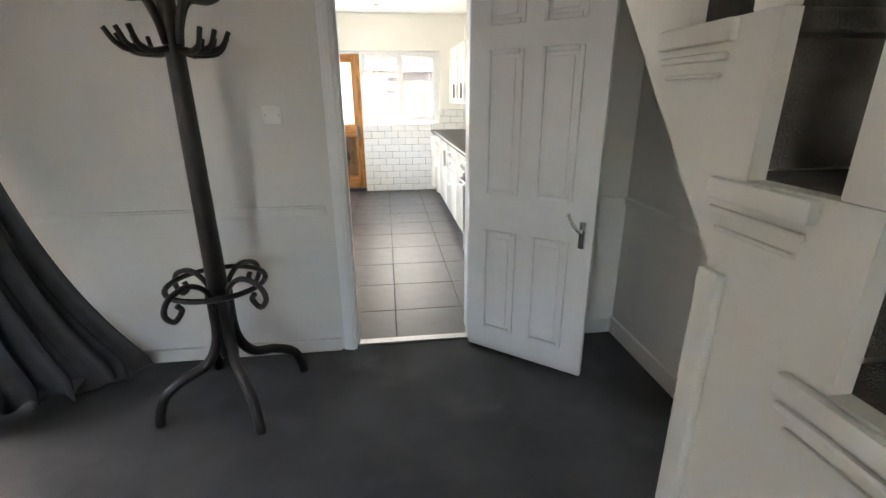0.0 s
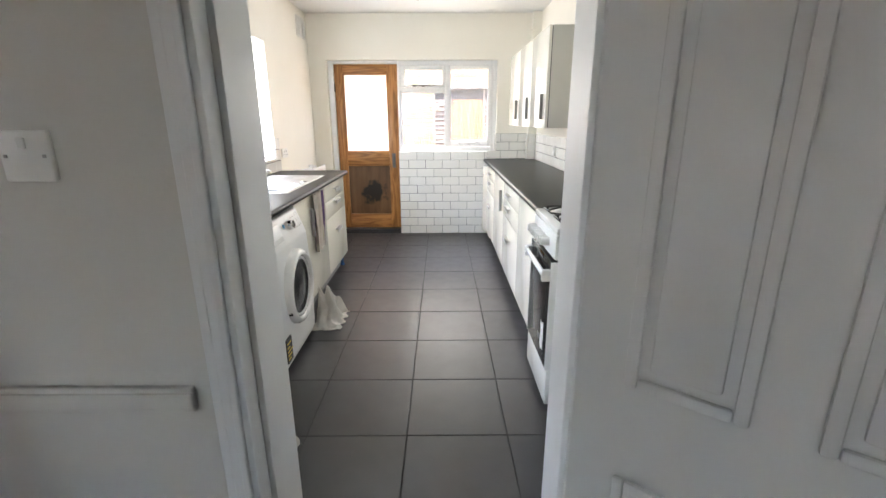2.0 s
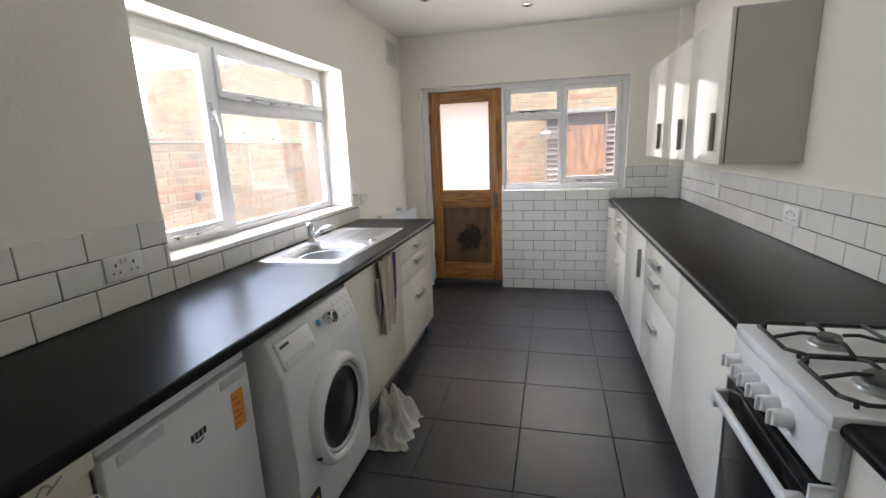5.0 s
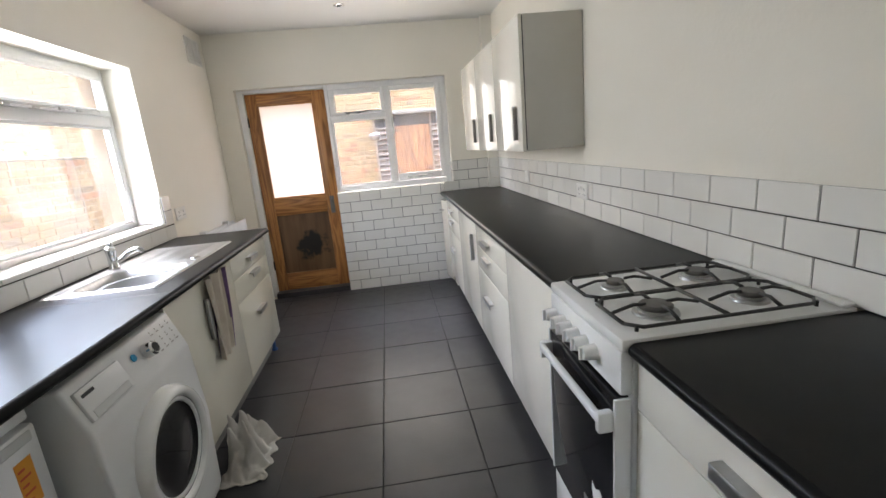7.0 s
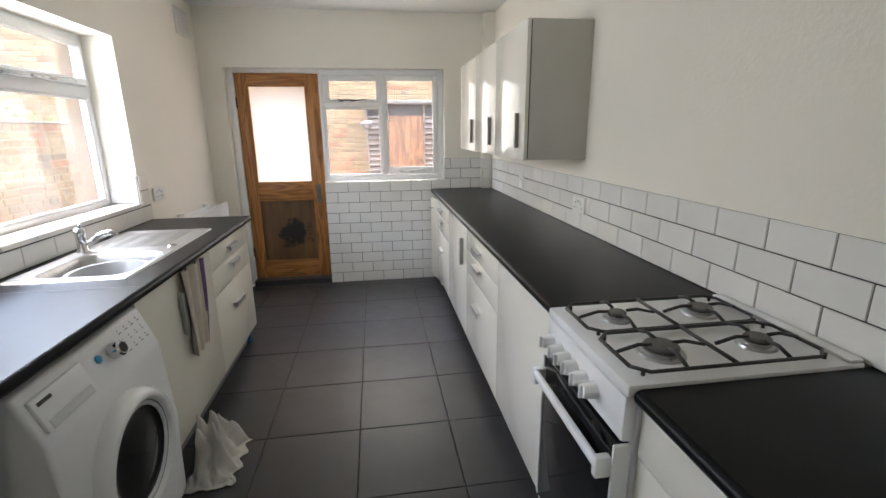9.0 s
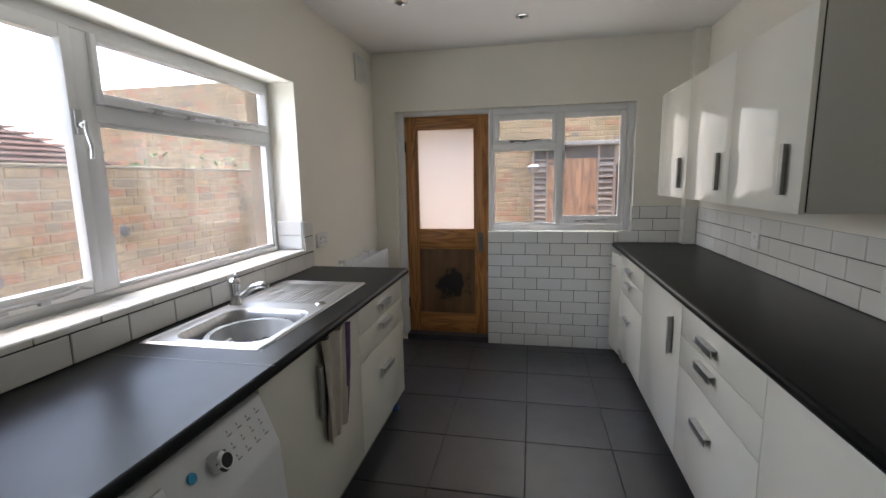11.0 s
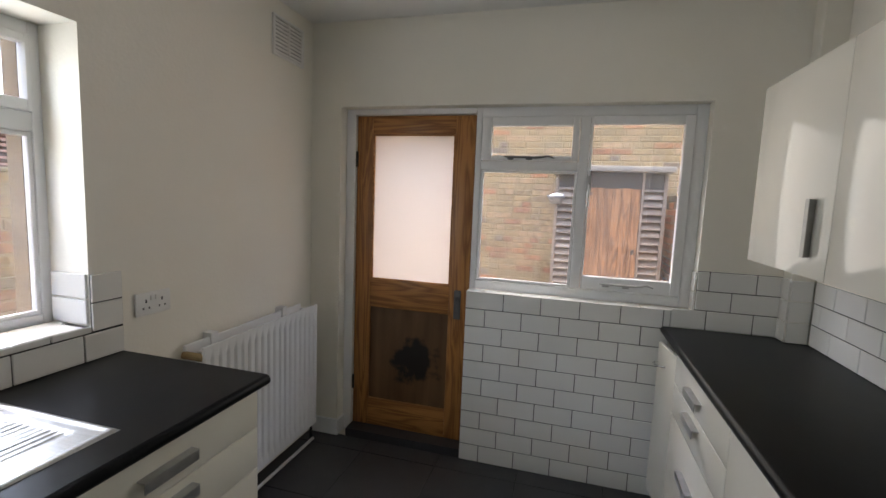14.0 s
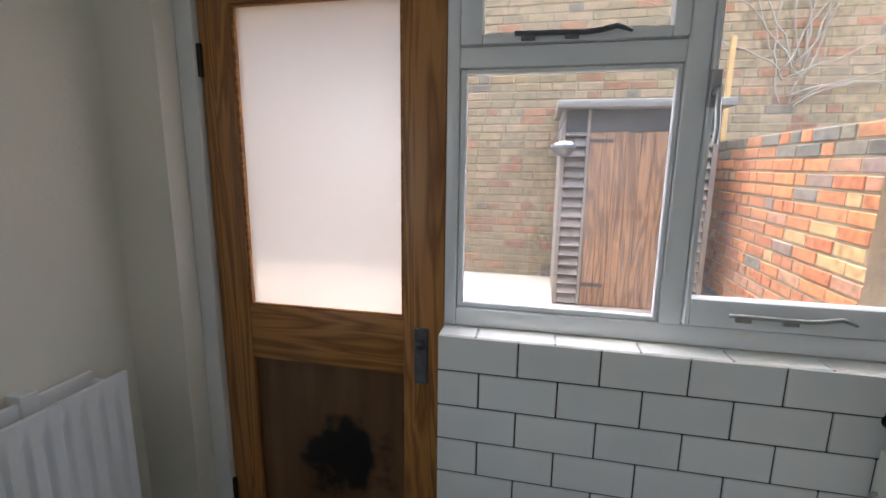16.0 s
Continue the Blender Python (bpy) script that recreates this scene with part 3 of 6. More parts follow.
for a0, a1, z0, z1 in ((4.515, 4.95, 1.097, 1.895), (5.06, 6.095, 1.055, 1.632), (5.07, 6.09, 1.733, 1.912)):
    g = part("pane", boxes((-1.492, -1.488, a0, a1, z0, z1)), PANE, win_w)
    g.visible_shadow = False
stay(win_w, "x", -1.452, 4.62, 4.93, 1.075)
stay(win_w, "x", -1.452, 5.25, 5.72, 1.716, -0.003)
stay(win_w, "x", -1.452, 5.62, 5.98, 1.722, -0.004)
handle_fastener(win_w, "x", -1.462, 4.966, 1.62)

# added brown linings that darken the bright outer reveals of the two windows
REVEAL = surf("brown_reveal_shade", (0.15, 0.10, 0.055), (0.21, 0.145, 0.08), 9, 0.92, bump=0.4, bscale=50)
structure("window_reveal_side", boxes((-1.6, -1.532, WY1 - 0.03, WY1 - 0.0005, WZ0, WZ1)), REVEAL, "added brown lining that darkens the side window outer reveal", "reveal")
structure("window_reveal_back", boxes((WX1 - 0.05, WX1 - 0.0005, 7.582, 7.719, 0.985, OZ)), REVEAL, "added brown lining that darkens the back window outer reveal", "reveal")

# ---- back window and door ----
win_n = thing("window_2", "white painted timber window looking onto the back yard", "window", (0.23, 7.55, 0.98), kind="structure")
bm = window_frame_bars(B(), "y", [(-0.335, -0.303, 0.985, OZ), (0.745, WX1, 0.985, OZ), (-0.303, 0.745, 1.935, OZ), (-0.303, 0.745, 0.985, 1.035), (0.212, 0.262, 1.035, 1.935), (-0.303, 0.212, 1.652, 1.70)], 7.52, 7.58)
soft(part("window_frame", bm, GLOSS, win_n))
bm = window_frame_bars(B(), "y", [(-0.30, -0.247, 1.703, 1.932), (0.176, 0.21, 1.703, 1.932), (-0.247, 0.176, 1.703, 1.727), (-0.247, 0.176, 1.885, 1.932)], 7.508, 7.552)
soft(part("fanlight", bm, GLOSS, win_n))
bm = window_frame_bars(B(), "y", [(0.264, 0.276, 1.04, 1.932), (0.70, 0.743, 1.04, 1.932), (0.276, 0.70, 1.04, 1.108), (0.276, 0.70, 1.89, 1.932)], 7.508, 7.552)
soft(part("casement", bm, GLOSS, win_n))
bm = window_frame_bars(B(), "y", [(-0.301, -0.286, 1.037, 1.65), (0.198, 0.21, 1.037, 1.65), (-0.286, 0.198, 1.037, 1.05), (-0.286, 0.198, 1.638, 1.65)], 7.528, 7.55, 0.003)
part("glazing_bead", bm, GLOSS, win_n)
for a0, a1, z0, z1 in ((-0.29, 0.203, 1.043, 1.645), (-0.25, 0.18, 1.722, 1.89), (0.273, 0.705, 1.10, 1.895)):
    g = part("pane", boxes((a0, a1, 7.538, 7.542, z0, z1)), PANEC, win_n)
    g.visible_shadow = False
stay(win_n, "y", 7.5, -0.17, 0.09, 1.722, -0.006, LOCKM)
stay(win_n, "y", 7.5, 0.36, 0.62, 1.075, -0.003)
handle_fastener(win_n, "y", 7.508, 0.272, 1.58)

frame_d = structure("door_frame", boxes((DX0, -1.062, 7.52, 7.64, 0.0, OZ), (-1.062, -0.338, 7.52, 7.64, 1.953, OZ), r=0.004), GLOSS, "white painted frame of the back door", "door frame")
structure("threshold_back", boxes((-1.062, -0.336, 7.452, 7.70, -0.1, 0.048)), FTILE, "dark worn back door step", "threshold")
door_n = thing("door_1", "orange varnished pine back door, frosted upper glass, closed", "door", (-0.70, 7.56, 0.052), kind="structure")
DZ0, DZ1 = 0.052, 1.949
for x0, x1 in ((-1.058, -0.957), (-0.458, -0.342)):
    soft(part("stile", boxes((x0, x1, 7.54, 7.585, DZ0, DZ1), r=0.003), PINEZ, door_n))
for z0, z1 in ((DZ0, 0.225), (0.81, 0.982), (1.845, DZ1)):
    soft(part("rail", boxes((-0.957, -0.458, 7.542, 7.583, z0, z1), r=0.002), PINEX, door_n))
soft(part("bead", boxes((-0.957, -0.949, 7.546, 7.556, 0.982, 1.845), (-0.466, -0.458, 7.546, 7.556, 0.982, 1.845), (-0.949, -0.466, 7.546, 7.556, 0.982, 0.99), (-0.949, -0.466, 7.546, 7.556, 1.837, 1.845), r=0.002), PINEX, door_n))
part("lower_panel", boxes((-0.957, -0.458, 7.558, 7.572, 0.225, 0.81)), BOARD, door_n, "dark stained panel with a black patch")
g = part("frosted_pane", boxes((-0.949, -0.466, 7.560, 7.563, 0.985, 1.842)), FROST, door_n, "frosted glass pane")
g.visible_shadow = False
hp = part("lock_plate", boxes((-0.425, -0.385, 7.532, 7.541, 0.79, 0.96), r=0.003), LOCKM, door_n, "grey metal lock plate")
bm = tube(B(), [(-0.405, 7.533, 0.915), (-0.405, 7.515, 0.915)], [0.009, 0.012], 10)
part("turn_knob", bm, LOCKM, hp, smooth=True)
for z in (0.32, 1.7):
    part("hinge", boxes((-1.066, -1.05, 7.53, 7.541, z - 0.045, z + 0.045), r=0.002), IRON, door_n)

# ---- hall doorway, door leaf, trims ----
bm = boxes((HX0, HX0 + 0.022, 2.835, 3.068, 0, HZ), (HX1 - 0.004, HX1 + 0.018, 2.835, 3.068, 0, HZ), (HX0 + 0.022, HX1 - 0.004, 2.835, 3.068, HZ - 0.03, HZ), r=0.002)
for x0, x1 in ((HX0 + 0.022, HX0 + 0.036), (HX1 - 0.018, HX1 - 0.004)):
    box(bm, x0, x1, 2.885, 2.93, 0, HZ - 0.03, r=0.002)
structure("door_frame_hall", bm, GLOSS, "white gloss door lining with stop bead", "door frame")


def architrave(name, y0, s):
    bm = B()
    for k, (w, d) in enumerate(((0.055, 0.014), (0.035, 0.02), (0.014, 0.026))):
        x = HX0 + 0.008
        ys = sorted((y0, y0 + s * d))
        box(bm, x - w, x, ys[0], ys[1], 0, HZ + w, r=0.003)
        x = HX1 + 0.004
        box(bm, x, x + w, ys[0], ys[1], 0, HZ + w, r=0.003)
        box(bm, HX0 + 0.008, HX1 + 0.004, ys[0], ys[1], HZ, HZ + w, r=0.003)
    return structure(name, bm, GLOSS, "white moulded architrave round the doorway", "trim")


architrave("trim_hall", 2.85, -1)
architrave("trim_kitchen", 3.05, 1)
structure("threshold_hall", boxes((HX0 + 0.02, HX1 - 0.006, 2.87, 2.925, -0.002, 0.011), r=0.004), ALU, "bright aluminium threshold strip", "threshold")
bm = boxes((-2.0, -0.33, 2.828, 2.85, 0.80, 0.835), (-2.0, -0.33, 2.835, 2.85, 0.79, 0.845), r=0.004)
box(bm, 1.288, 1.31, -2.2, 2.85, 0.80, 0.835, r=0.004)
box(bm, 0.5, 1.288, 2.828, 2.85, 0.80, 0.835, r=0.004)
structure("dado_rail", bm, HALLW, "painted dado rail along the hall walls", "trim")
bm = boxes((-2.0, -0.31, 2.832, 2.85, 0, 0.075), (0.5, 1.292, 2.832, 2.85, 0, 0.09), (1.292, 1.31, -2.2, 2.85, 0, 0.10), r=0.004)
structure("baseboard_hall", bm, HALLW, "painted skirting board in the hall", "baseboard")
structure("baseboard", boxes((XL, DX0 + 0.012, 7.432, YB, 0, 0.10), (DX0, DX0 + 0.012, YB, 7.52, 0, 0.10), r=0.004), GLOSS, "white skirting board beside the back door", "baseboard")

# hall door leaf, standing open about a half right angle
leaf_dir = Vector((0.935 - 0.424, 2.415 - 2.842, 0)).normalized()
leaf_m = Matrix.Translation((0.435, 2.842, 0.012)) @ Matrix(((leaf_dir.x, -leaf_dir.y, 0, 0), (leaf_dir.y, leaf_dir.x, 0, 0), (0, 0, 1, 0), (0, 0, 0, 1)))
LW, LH = 0.652, 1.985


def leaf_box(bm, x0, x1, y0, y1, z0, z1, r=0.003):
    t = B()
    box(t, x0, x1, y0, y1, z0, z1, r=r)
    bmesh.ops.transform(t, matrix=leaf_m, verts=t.verts)
    me = bpy.data.meshes.new("tmp")
    t.to_mesh(me)
    t.free()
    bm.from_mesh(me)
    bpy.data.meshes.remove(me)
    return bm


hall_door = thing("door_2", "white panelled hall door standing open into the hall", "door", (0.424, 2.842, 0.012), kind="structure")
bm = leaf_box(B(), 0, LW, -0.035, 0, 0, LH, 0.0025)
soft(part("leaf", bm, GLOSS, hall_door))
for px0, px1 in ((0.09, 0.275), (0.355, 0.545)):
    for pz0, pz1 in ((0.13, 0.70), (0.89, 1.56), (1.66, 1.87)):
        bm = B()
        for x0, x1, z0, z1 in ((px0, px0 + 0.022, pz0, pz1), (px1 - 0.022, px1, pz0, pz1), (px0 + 0.022, px1 - 0.022, pz0, pz0 + 0.022), (px0 + 0.022, px1 - 0.022, pz1 - 0.022, pz1)):
            leaf_box(bm, x0, x1, -0.048, -0.034, z0, z1, 0.006)
        leaf_box(bm, px0 + 0.04, px1 - 0.04, -0.045, -0.034, pz0 + 0.04, pz1 - 0.04, 0.005)
        soft(part("panel", bm, GLOSS, hall_door))
bm = leaf_box(B(), LW - 0.066, LW - 0.034, -0.043, -0.035, 0.68, 0.81, 0.004)
pl = part("lock_plate", bm, CHROME, hall_door, "chrome lever handle plate")
bm = B()
tube(bm, [leaf_m @ Vector((LW - 0.05, -0.04, 0.77)), leaf_m @ Vector((LW - 0.05, -0.085, 0.77))], 0.009, 10)
tube(bm, [leaf_m @ Vector(p) for p in curve_pts([(LW - 0.05, -0.085, 0.77), (LW - 0.066, -0.09, 0.785), (LW - 0.092, -0.086, 0.815), (LW - 0.11, -0.08, 0.85)], 4)], 0.008, 8)
part("lever", bm, CHROME, pl, smooth=True)

# ---- hall: staircase ----
SX, STW, GO, RI = 0.52, 0.785, 0.197, 0.230
Y0S, Z0S = 1.132 - 5 * GO, 1.25 - 5 * RI         # opening edge and tread of the first step
stair = thing("staircase", "cream painted boarded staircase with dark carpeted treads", "staircase", (0.9, 0.8, 0), kind="structure")


def prism(bm, pts, x0, x1):
    """A polygon of (y, z) drawn out from x0 to x1."""
    a = [bm.verts.new((x0, y, z)) for y, z in pts]
    b = [bm.verts.new((x1, y, z)) for y, z in pts]
    n = len(pts)
    bm.faces.new(a)
    bm.faces.new(list(reversed(b)))
    for i in range(n):
        bm.faces.new((a[i], b[i], b[(i + 1) % n], a[(i + 1) % n]))
    return bm


NST = 10
ytop = Y0S + NST * GO
# side: stepped board over a sloping underside that meets the cupboard post
sof = lambda y: 1.124 + (y - 1.19) * 1.18
bm = B()
for k in range(NST):
    ya, yb, zt = Y0S + (k - 1) * GO, Y0S + k * GO, Z0S + k * RI
    cuts = [ya, 1.178, yb] if ya < 1.178 < yb else [ya, yb]
    for p, q in zip(cuts, cuts[1:]):
        low = q <= 1.1781
        prism(bm, [(p, 0.0 if low else sof(p)), (q, 0.0 if low else sof(q)), (q, zt), (p, zt)], SX, SX + 0.03)
bmesh.ops.remove_doubles(bm, verts=bm.verts, dist=0.0005)
part("string_board", bm, STAIRW, stair)
bm = boxes((SX - 0.018, SX + 0.0, 1.13, 1.178, 0.0, 1.10), r=0.004)
part("cupboard_post", bm, STAIRW, stair)
part("cupboard_side", boxes((SX + 0.031, 1.308, 1.14, 1.172, 0.0, 1.09)), STAIRW, stair)
bm = prism(B(), [(1.19, sof(1.19)), (1.19, sof(1.19) + 0.03), (ytop - 0.1, sof(ytop - 0.1) + 0.03), (ytop - 0.1, sof(ytop - 0.1))], SX + 0.031, 1.308)
part("soffit", bm, STAIRW, stair)
for k in range(NST):
    y, z = Y0S + (k - 1) * GO, Z0S + k * RI
    if z < 0.1:
        continue
    part("tread", boxes((SX + 0.031, 1.307, y + 0.02, y + GO + 0.055, z - 0.03, z + 0.004), r=0.006), STEPC, stair, "dark carpeted tread")
    part("riser", boxes((SX + 0.031, 1.307, y + 0.062, y + 0.08, z - RI + 0.005, z - 0.031)), STEPC, stair)
    bm = boxes((SX - 0.02, SX - 0.001, y + 0.07, y + GO + 0.06, z - 0.035, z - 0.002), (SX - 0.013, SX - 0.001, y + 0.08, y + GO + 0.06, z - 0.060, z - 0.047), (SX - 0.008, SX - 0.001, y + 0.09, y + GO + 0.04, z - 0.085, z - 0.078), r=0.006)
    soft(part("nosing", bm, STAIRW, stair, "cream moulded tread end"))
    if z < 1.8:
        soft(part("baluster", boxes((SX + 0.0, SX + 0.03, y + 0.001, y + 0.056, z, min(z + 0.95, ZC - 0.01)), r=0.004), STAIRW, stair))

# ---- hall: curtain and window ----
win_h = thing("window_3", "tall hall window partly covered by a curtain", "window", (-2.2, 1.6, HWZ0), kind="structure")
soft(part("window_frame", window_frame_bars(B(), "x", [(HWY0, HWY0 + 0.05, HWZ0, HWZ1), (HWY1 - 0.05, HWY1, HWZ0, HWZ1), (HWY0 + 0.05, HWY1 - 0.05, HWZ1 - 0.05, HWZ1), (HWY0 + 0.05, HWY1 - 0.05, HWZ0, HWZ0 + 0.05), (2.05, 2.10, HWZ0 + 0.05, HWZ1 - 0.05)], -2.25, -2.18), GLOSS, win_h))
for a0, a1 in ((HWY0 + 0.05, 2.05), (2.10, HWY1 - 0.05)):
    g = part("pane", boxes((-2.215, -2.211, a0, a1, HWZ0 + 0.05, HWZ1 - 0.05)), PANE, win_h)
    g.visible_shadow = False

win_f = thing("window_4", "white front window of the hall", "window", (-1.55, -2.28, 0.73), kind="structure")
soft(part("window_frame", window_frame_bars(B(), "y", [(-1.9, -1.85, 0.73, 2.1), (-1.25, -1.2, 0.73, 2.1), (-1.85, -1.25, 2.05, 2.1), (-1.85, -1.25, 0.73, 0.79)], -2.32, -2.24), GLOSS, win_f))
g = part("pane", boxes((-1.85, -1.25, -2.285, -2.281, 0.79, 2.05)), PANEC, win_f)
g.visible_shadow = False


HEM = curve_pts([(-1.93, 2.12, 0), (-1.84, 2.38, 0), (-1.72, 2.55, 0), (-1.52, 2.63, 0), (-1.27, 2.81, 0)], 30)


def curtain_shape(u, v):
    """Hung straight from the pole; the hem sweeps out along the end wall and lies on the carpet."""
    z = 2.3 * v
    w = math.exp(-z / 0.55)
    h = HEM[min(len(HEM) - 1, int(u * (len(HEM) - 1)))]
    fold = 0.030 * math.sin(u * 38 + 0.6 * math.sin(v * 5)) + 0.014 * math.sin(u * 83 + v * 3)
    x = -1.90 * (1 - w) + h.x * w + fold * 0.8 + 0.17 * u * (1 - w) * math.exp(-z / 1.2)
    y = (2.12 + 0.62 * u) * (1 - w) + h.y * w - abs(fold) * 0.7 * w
    z = max(z, 0.012 + 0.03 * abs(math.sin(u * 27 + v * 60)))
    if v < 0.04:
        y -= (0.04 - v) * 2.2 * (0.4 + 0.6 * math.sin(u * 19) ** 2)
    return Vector((x, min(y, 2.825), z))


soft(solid("curtain", sheet(B(), 110, 60, curtain_shape, 0.004), CURT, "charcoal floor-length curtain sweeping onto the carpet", "curtain", base=(-1.85, 2.2, 0)), 60)
bm = tube(B(), [(-1.93, 0.5, 2.31), (-1.93, 2.75, 2.31)], 0.014, 10)
for y in (0.55, 2.7):
    tube(bm, [(-1.93, y, 2.31), (-2.0, y, 2.31)], 0.008, 8)
solid("curtain_pole", bm, IRON, "dark metal curtain pole above the hall window", "curtain pole", base=(-1.93, 1.6, 2.31), smooth=True)

# ---- hall: coat stand ----
CX, CY = -0.775, 2.47
stand = thing("coat_stand", "dark bentwood coat stand with scrolled hooks and ring", "coat stand", (CX, CY, 0))
bm = lathe(B(), [(0.0, 0.24), (0.040, 0.24), (0.042, 0.62), (0.038, 1.1), (0.034, 1.6), (0.026, 1.86), (0.03, 1.88), (0.022, 1.92), (0.0, 1.93)], at(CX, CY, 0), 20)
part("pole", bm, BENT, stand, smooth=True)
for k, (lx, ly) in enumerate(((-1.053, 2.308), (-0.6, 2.203), (-0.494, 2.659), (-0.95, 2.74))):
    d = Vector((lx - CX, ly - CY, 0))
    n = d.normalized()
    c = Vector((CX, CY, 0))
    bm = tube(B(), curve_pts([c + n * 0.035 + Vector((0, 0, 0.58)), c + n * 0.04 + Vector((0, 0, 0.34)), c + n * 0.10 + Vector((0, 0, 0.22)), c + d * 0.62 + Vector((0, 0, 0.185)), c + d * 0.88 + Vector((0, 0, 0.13)), c + d * 0.98 + Vector((0, 0, 0.05)), c + d + Vector((0, 0, 0.0))], 6),
              0.023, 10)
    part("leg", bm, BENT, stand, smooth=True)
    a = math.atan2(n.y, n.x) + radians(30)
    h = Vector((math.cos(a), math.sin(a), 0))
    s = Vector((-h.y, h.x, 0))
    # umbrella scroll: loop outwards and curl
    pts = [c + h * 0.03 + Vector((0, 0, 0.48)), c + h * 0.06 + Vector((0, 0, 0.58)), c + h * 0.14 + Vector((0, 0, 0.635)), c + h * 0.23 + Vector((0, 0, 0.615)), c + h * 0.26 + Vector((0, 0, 0.56)), c + h * 0.225 + Vector((0, 0, 0.515)), c + h * 0.185 + Vector((0, 0, 0.545)), c + h * 0.20 + Vector((0, 0, 0.575))]
    part("scroll", tube(B(), curve_pts(pts, 6), 0.012, 8), BENT, stand, smooth=True)
    # hooks: lower double prong and upper arm
    bm = B()
    for off in (-0.05, 0.0, 0.05):
        tube(bm, curve_pts([c + h * 0.02 + Vector((0, 0, 1.545)), c + h * 0.10 + s * off * 0.4 + Vector((0, 0, 1.53)), c + h * 0.17 + s * off + Vector((0, 0, 1.545)), c + h * 0.205 + s * off * 1.3 + Vector((0, 0, 1.60))], 5), [0.012] * 10 + [0.009] * 6, 8)
    part("lower_hook", bm, BENT, stand, smooth=True)
    pts = [c + h * 0.03 + Vector((0, 0, 1.56)), c + h * 0.05 + Vector((0, 0, 1.64)), c + h * 0.10 + Vector((0, 0, 1.72)), c + h * 0.20 + Vector((0, 0, 1.735)), c + h * 0.27 + Vector((0, 0, 1.78)), c + h * 0.26 + Vector((0, 0, 1.84))]
    part("upper_hook", tube(B(), curve_pts(pts, 6), 0.015, 8), BENT, stand, smooth=True)
ring = [Vector((CX + 0.20 * math.cos(k * math.tau / 40), CY + 0.20 * math.sin(k * math.tau / 40), 0.60)) for k in range(41)]
part("ring", tube(B(), ring, 0.012, 8), BENT, stand, smooth=True)


def plate(name, label, cat, plane, d, s, a, z, w, h, gangs, switch=True, holes=True):
    """Moulded wall plate; s is the way it faces."""
    base = (d, a, z) if plane == "x" else (a, d, z)
    th = thing(name, label, cat, base)

    def bx(a0, a1, d0, d1, z0, z1, r):
        ds = sorted((d + s * d0, d + s * d1))
        return (ds[0], ds[1], a + a0, a + a1, z + z0, z + z1) if plane == "x" else (a + a0, a + a1, ds[0], ds[1], z + z0, z + z1)
    soft(part("plate", boxes(bx(-w / 2, w / 2, 0, 0.012, -h / 2, h / 2, 0), r=0.004), PLASTIC, th))
    for g in range(gangs):
        o = (g - (gangs - 1) / 2) * w / gangs * 0.92
        if switch:
            part("rocker", boxes(bx(o * 0.3 - 0.007, o * 0.3 + 0.007, 0.012, 0.017, h * 0.14, h * 0.36, 0), r=0.002), PLASTIC, th)
        if holes:
            bm = boxes(bx(o - 0.003, o + 0.003, 0.0115, 0.0125, h * 0.05, h * 0.2, 0), bx(o - 0.015, o - 0.009, 0.0115, 0.0125, -h * 0.22, -h * 0.14, 0), bx(o + 0.009, o + 0.015, 0.0115, 0.0125, -h * 0.22, -h * 0.14, 0))
            part("pin_hole", bm, INK, th)
    if not holes:
        for e in (-1, 1):
            part("screw", boxes(bx(e * w * 0.38 - 0.003, e * w * 0.38 + 0.003, 0.011, 0.0135, -0.003, 0.003, 0), r=0.001), PEWTER, th)
    return th


plate("light_switch", "white plastic light switch on the hall wall", "switch", "y", 2.85, -1, -0.54, 1.292, 0.086, 0.086, 1, True, False)
plate("wall_socket", "white double socket low on the hall wall", "socket", "x", 1.31, -1, 1.87, 0.27, 0.146, 0.086, 2, True, True)
plate("wall_socket", "white double socket above the black worktop", "socket", "x", XR - 0.006, -1, 5.43, 1.036, 0.146, 0.086, 2)
plate("fused_switch", "white single switch plate on tiled splashback", "switch", "x", XR - 0.006, -1, 6.44, 1.055, 0.086, 0.086, 1, True, False)
plate("wall_socket", "white double socket beside the window", "socket", "x", XL, 1, 6.36, 1.05, 0.146, 0.086, 2)
plate("wall_socket", "white double socket on tiled splashback near window", "socket", "x", XL + 0.006, 1, 4.235, 1.052, 0.146, 0.088, 2)

# ---- kitchen: worktops ----
SKY0, SKY1, SKX0, SKX1 = 4.945, 5.325, -1.205, -0.838
top_l = thing("worktop", "black laminate worktop with inset sink under the window", "worktop", (-1.0, 4.6, 0.865))
bm = boxes((XL + 0.002, -0.715, 3.052, SKY0, 0.865, 0.9), (XL + 0.002, -0.715, SKY1, 6.24, 0.865, 0.9), (XL + 0.002, SKX0, SKY0, SKY1, 0.865, 0.9), (SKX1, -0.715, SKY0, SKY1, 0.865, 0.9))
part("board", bm, TOP, top_l)
soft(part("rounded_edge", tube(B(), [(-0.716, 3.052, 0.8825), (-0.716, 6.24, 0.8825)], 0.0172, 12), TOP, top_l))
part("joint_strip", boxes((XL + 0.01, -0.705, 4.80, 4.802, 0.8995, 0.9004)), LOCKM, top_l)
top_r = thing("worktop", "long black laminate worktop along the tiled wall", "worktop", (0.95, 5.9, 0.865))
part("board", boxes((0.672, XR - 0.002, 4.345, YB - 0.01, 0.865, 0.9)), TOP, top_r)
soft(part("rounded_edge", tube(B(), [(0.674, 4.345, 0.8825), (0.674, YB - 0.01, 0.8825)], 0.0172, 12), TOP, top_r))
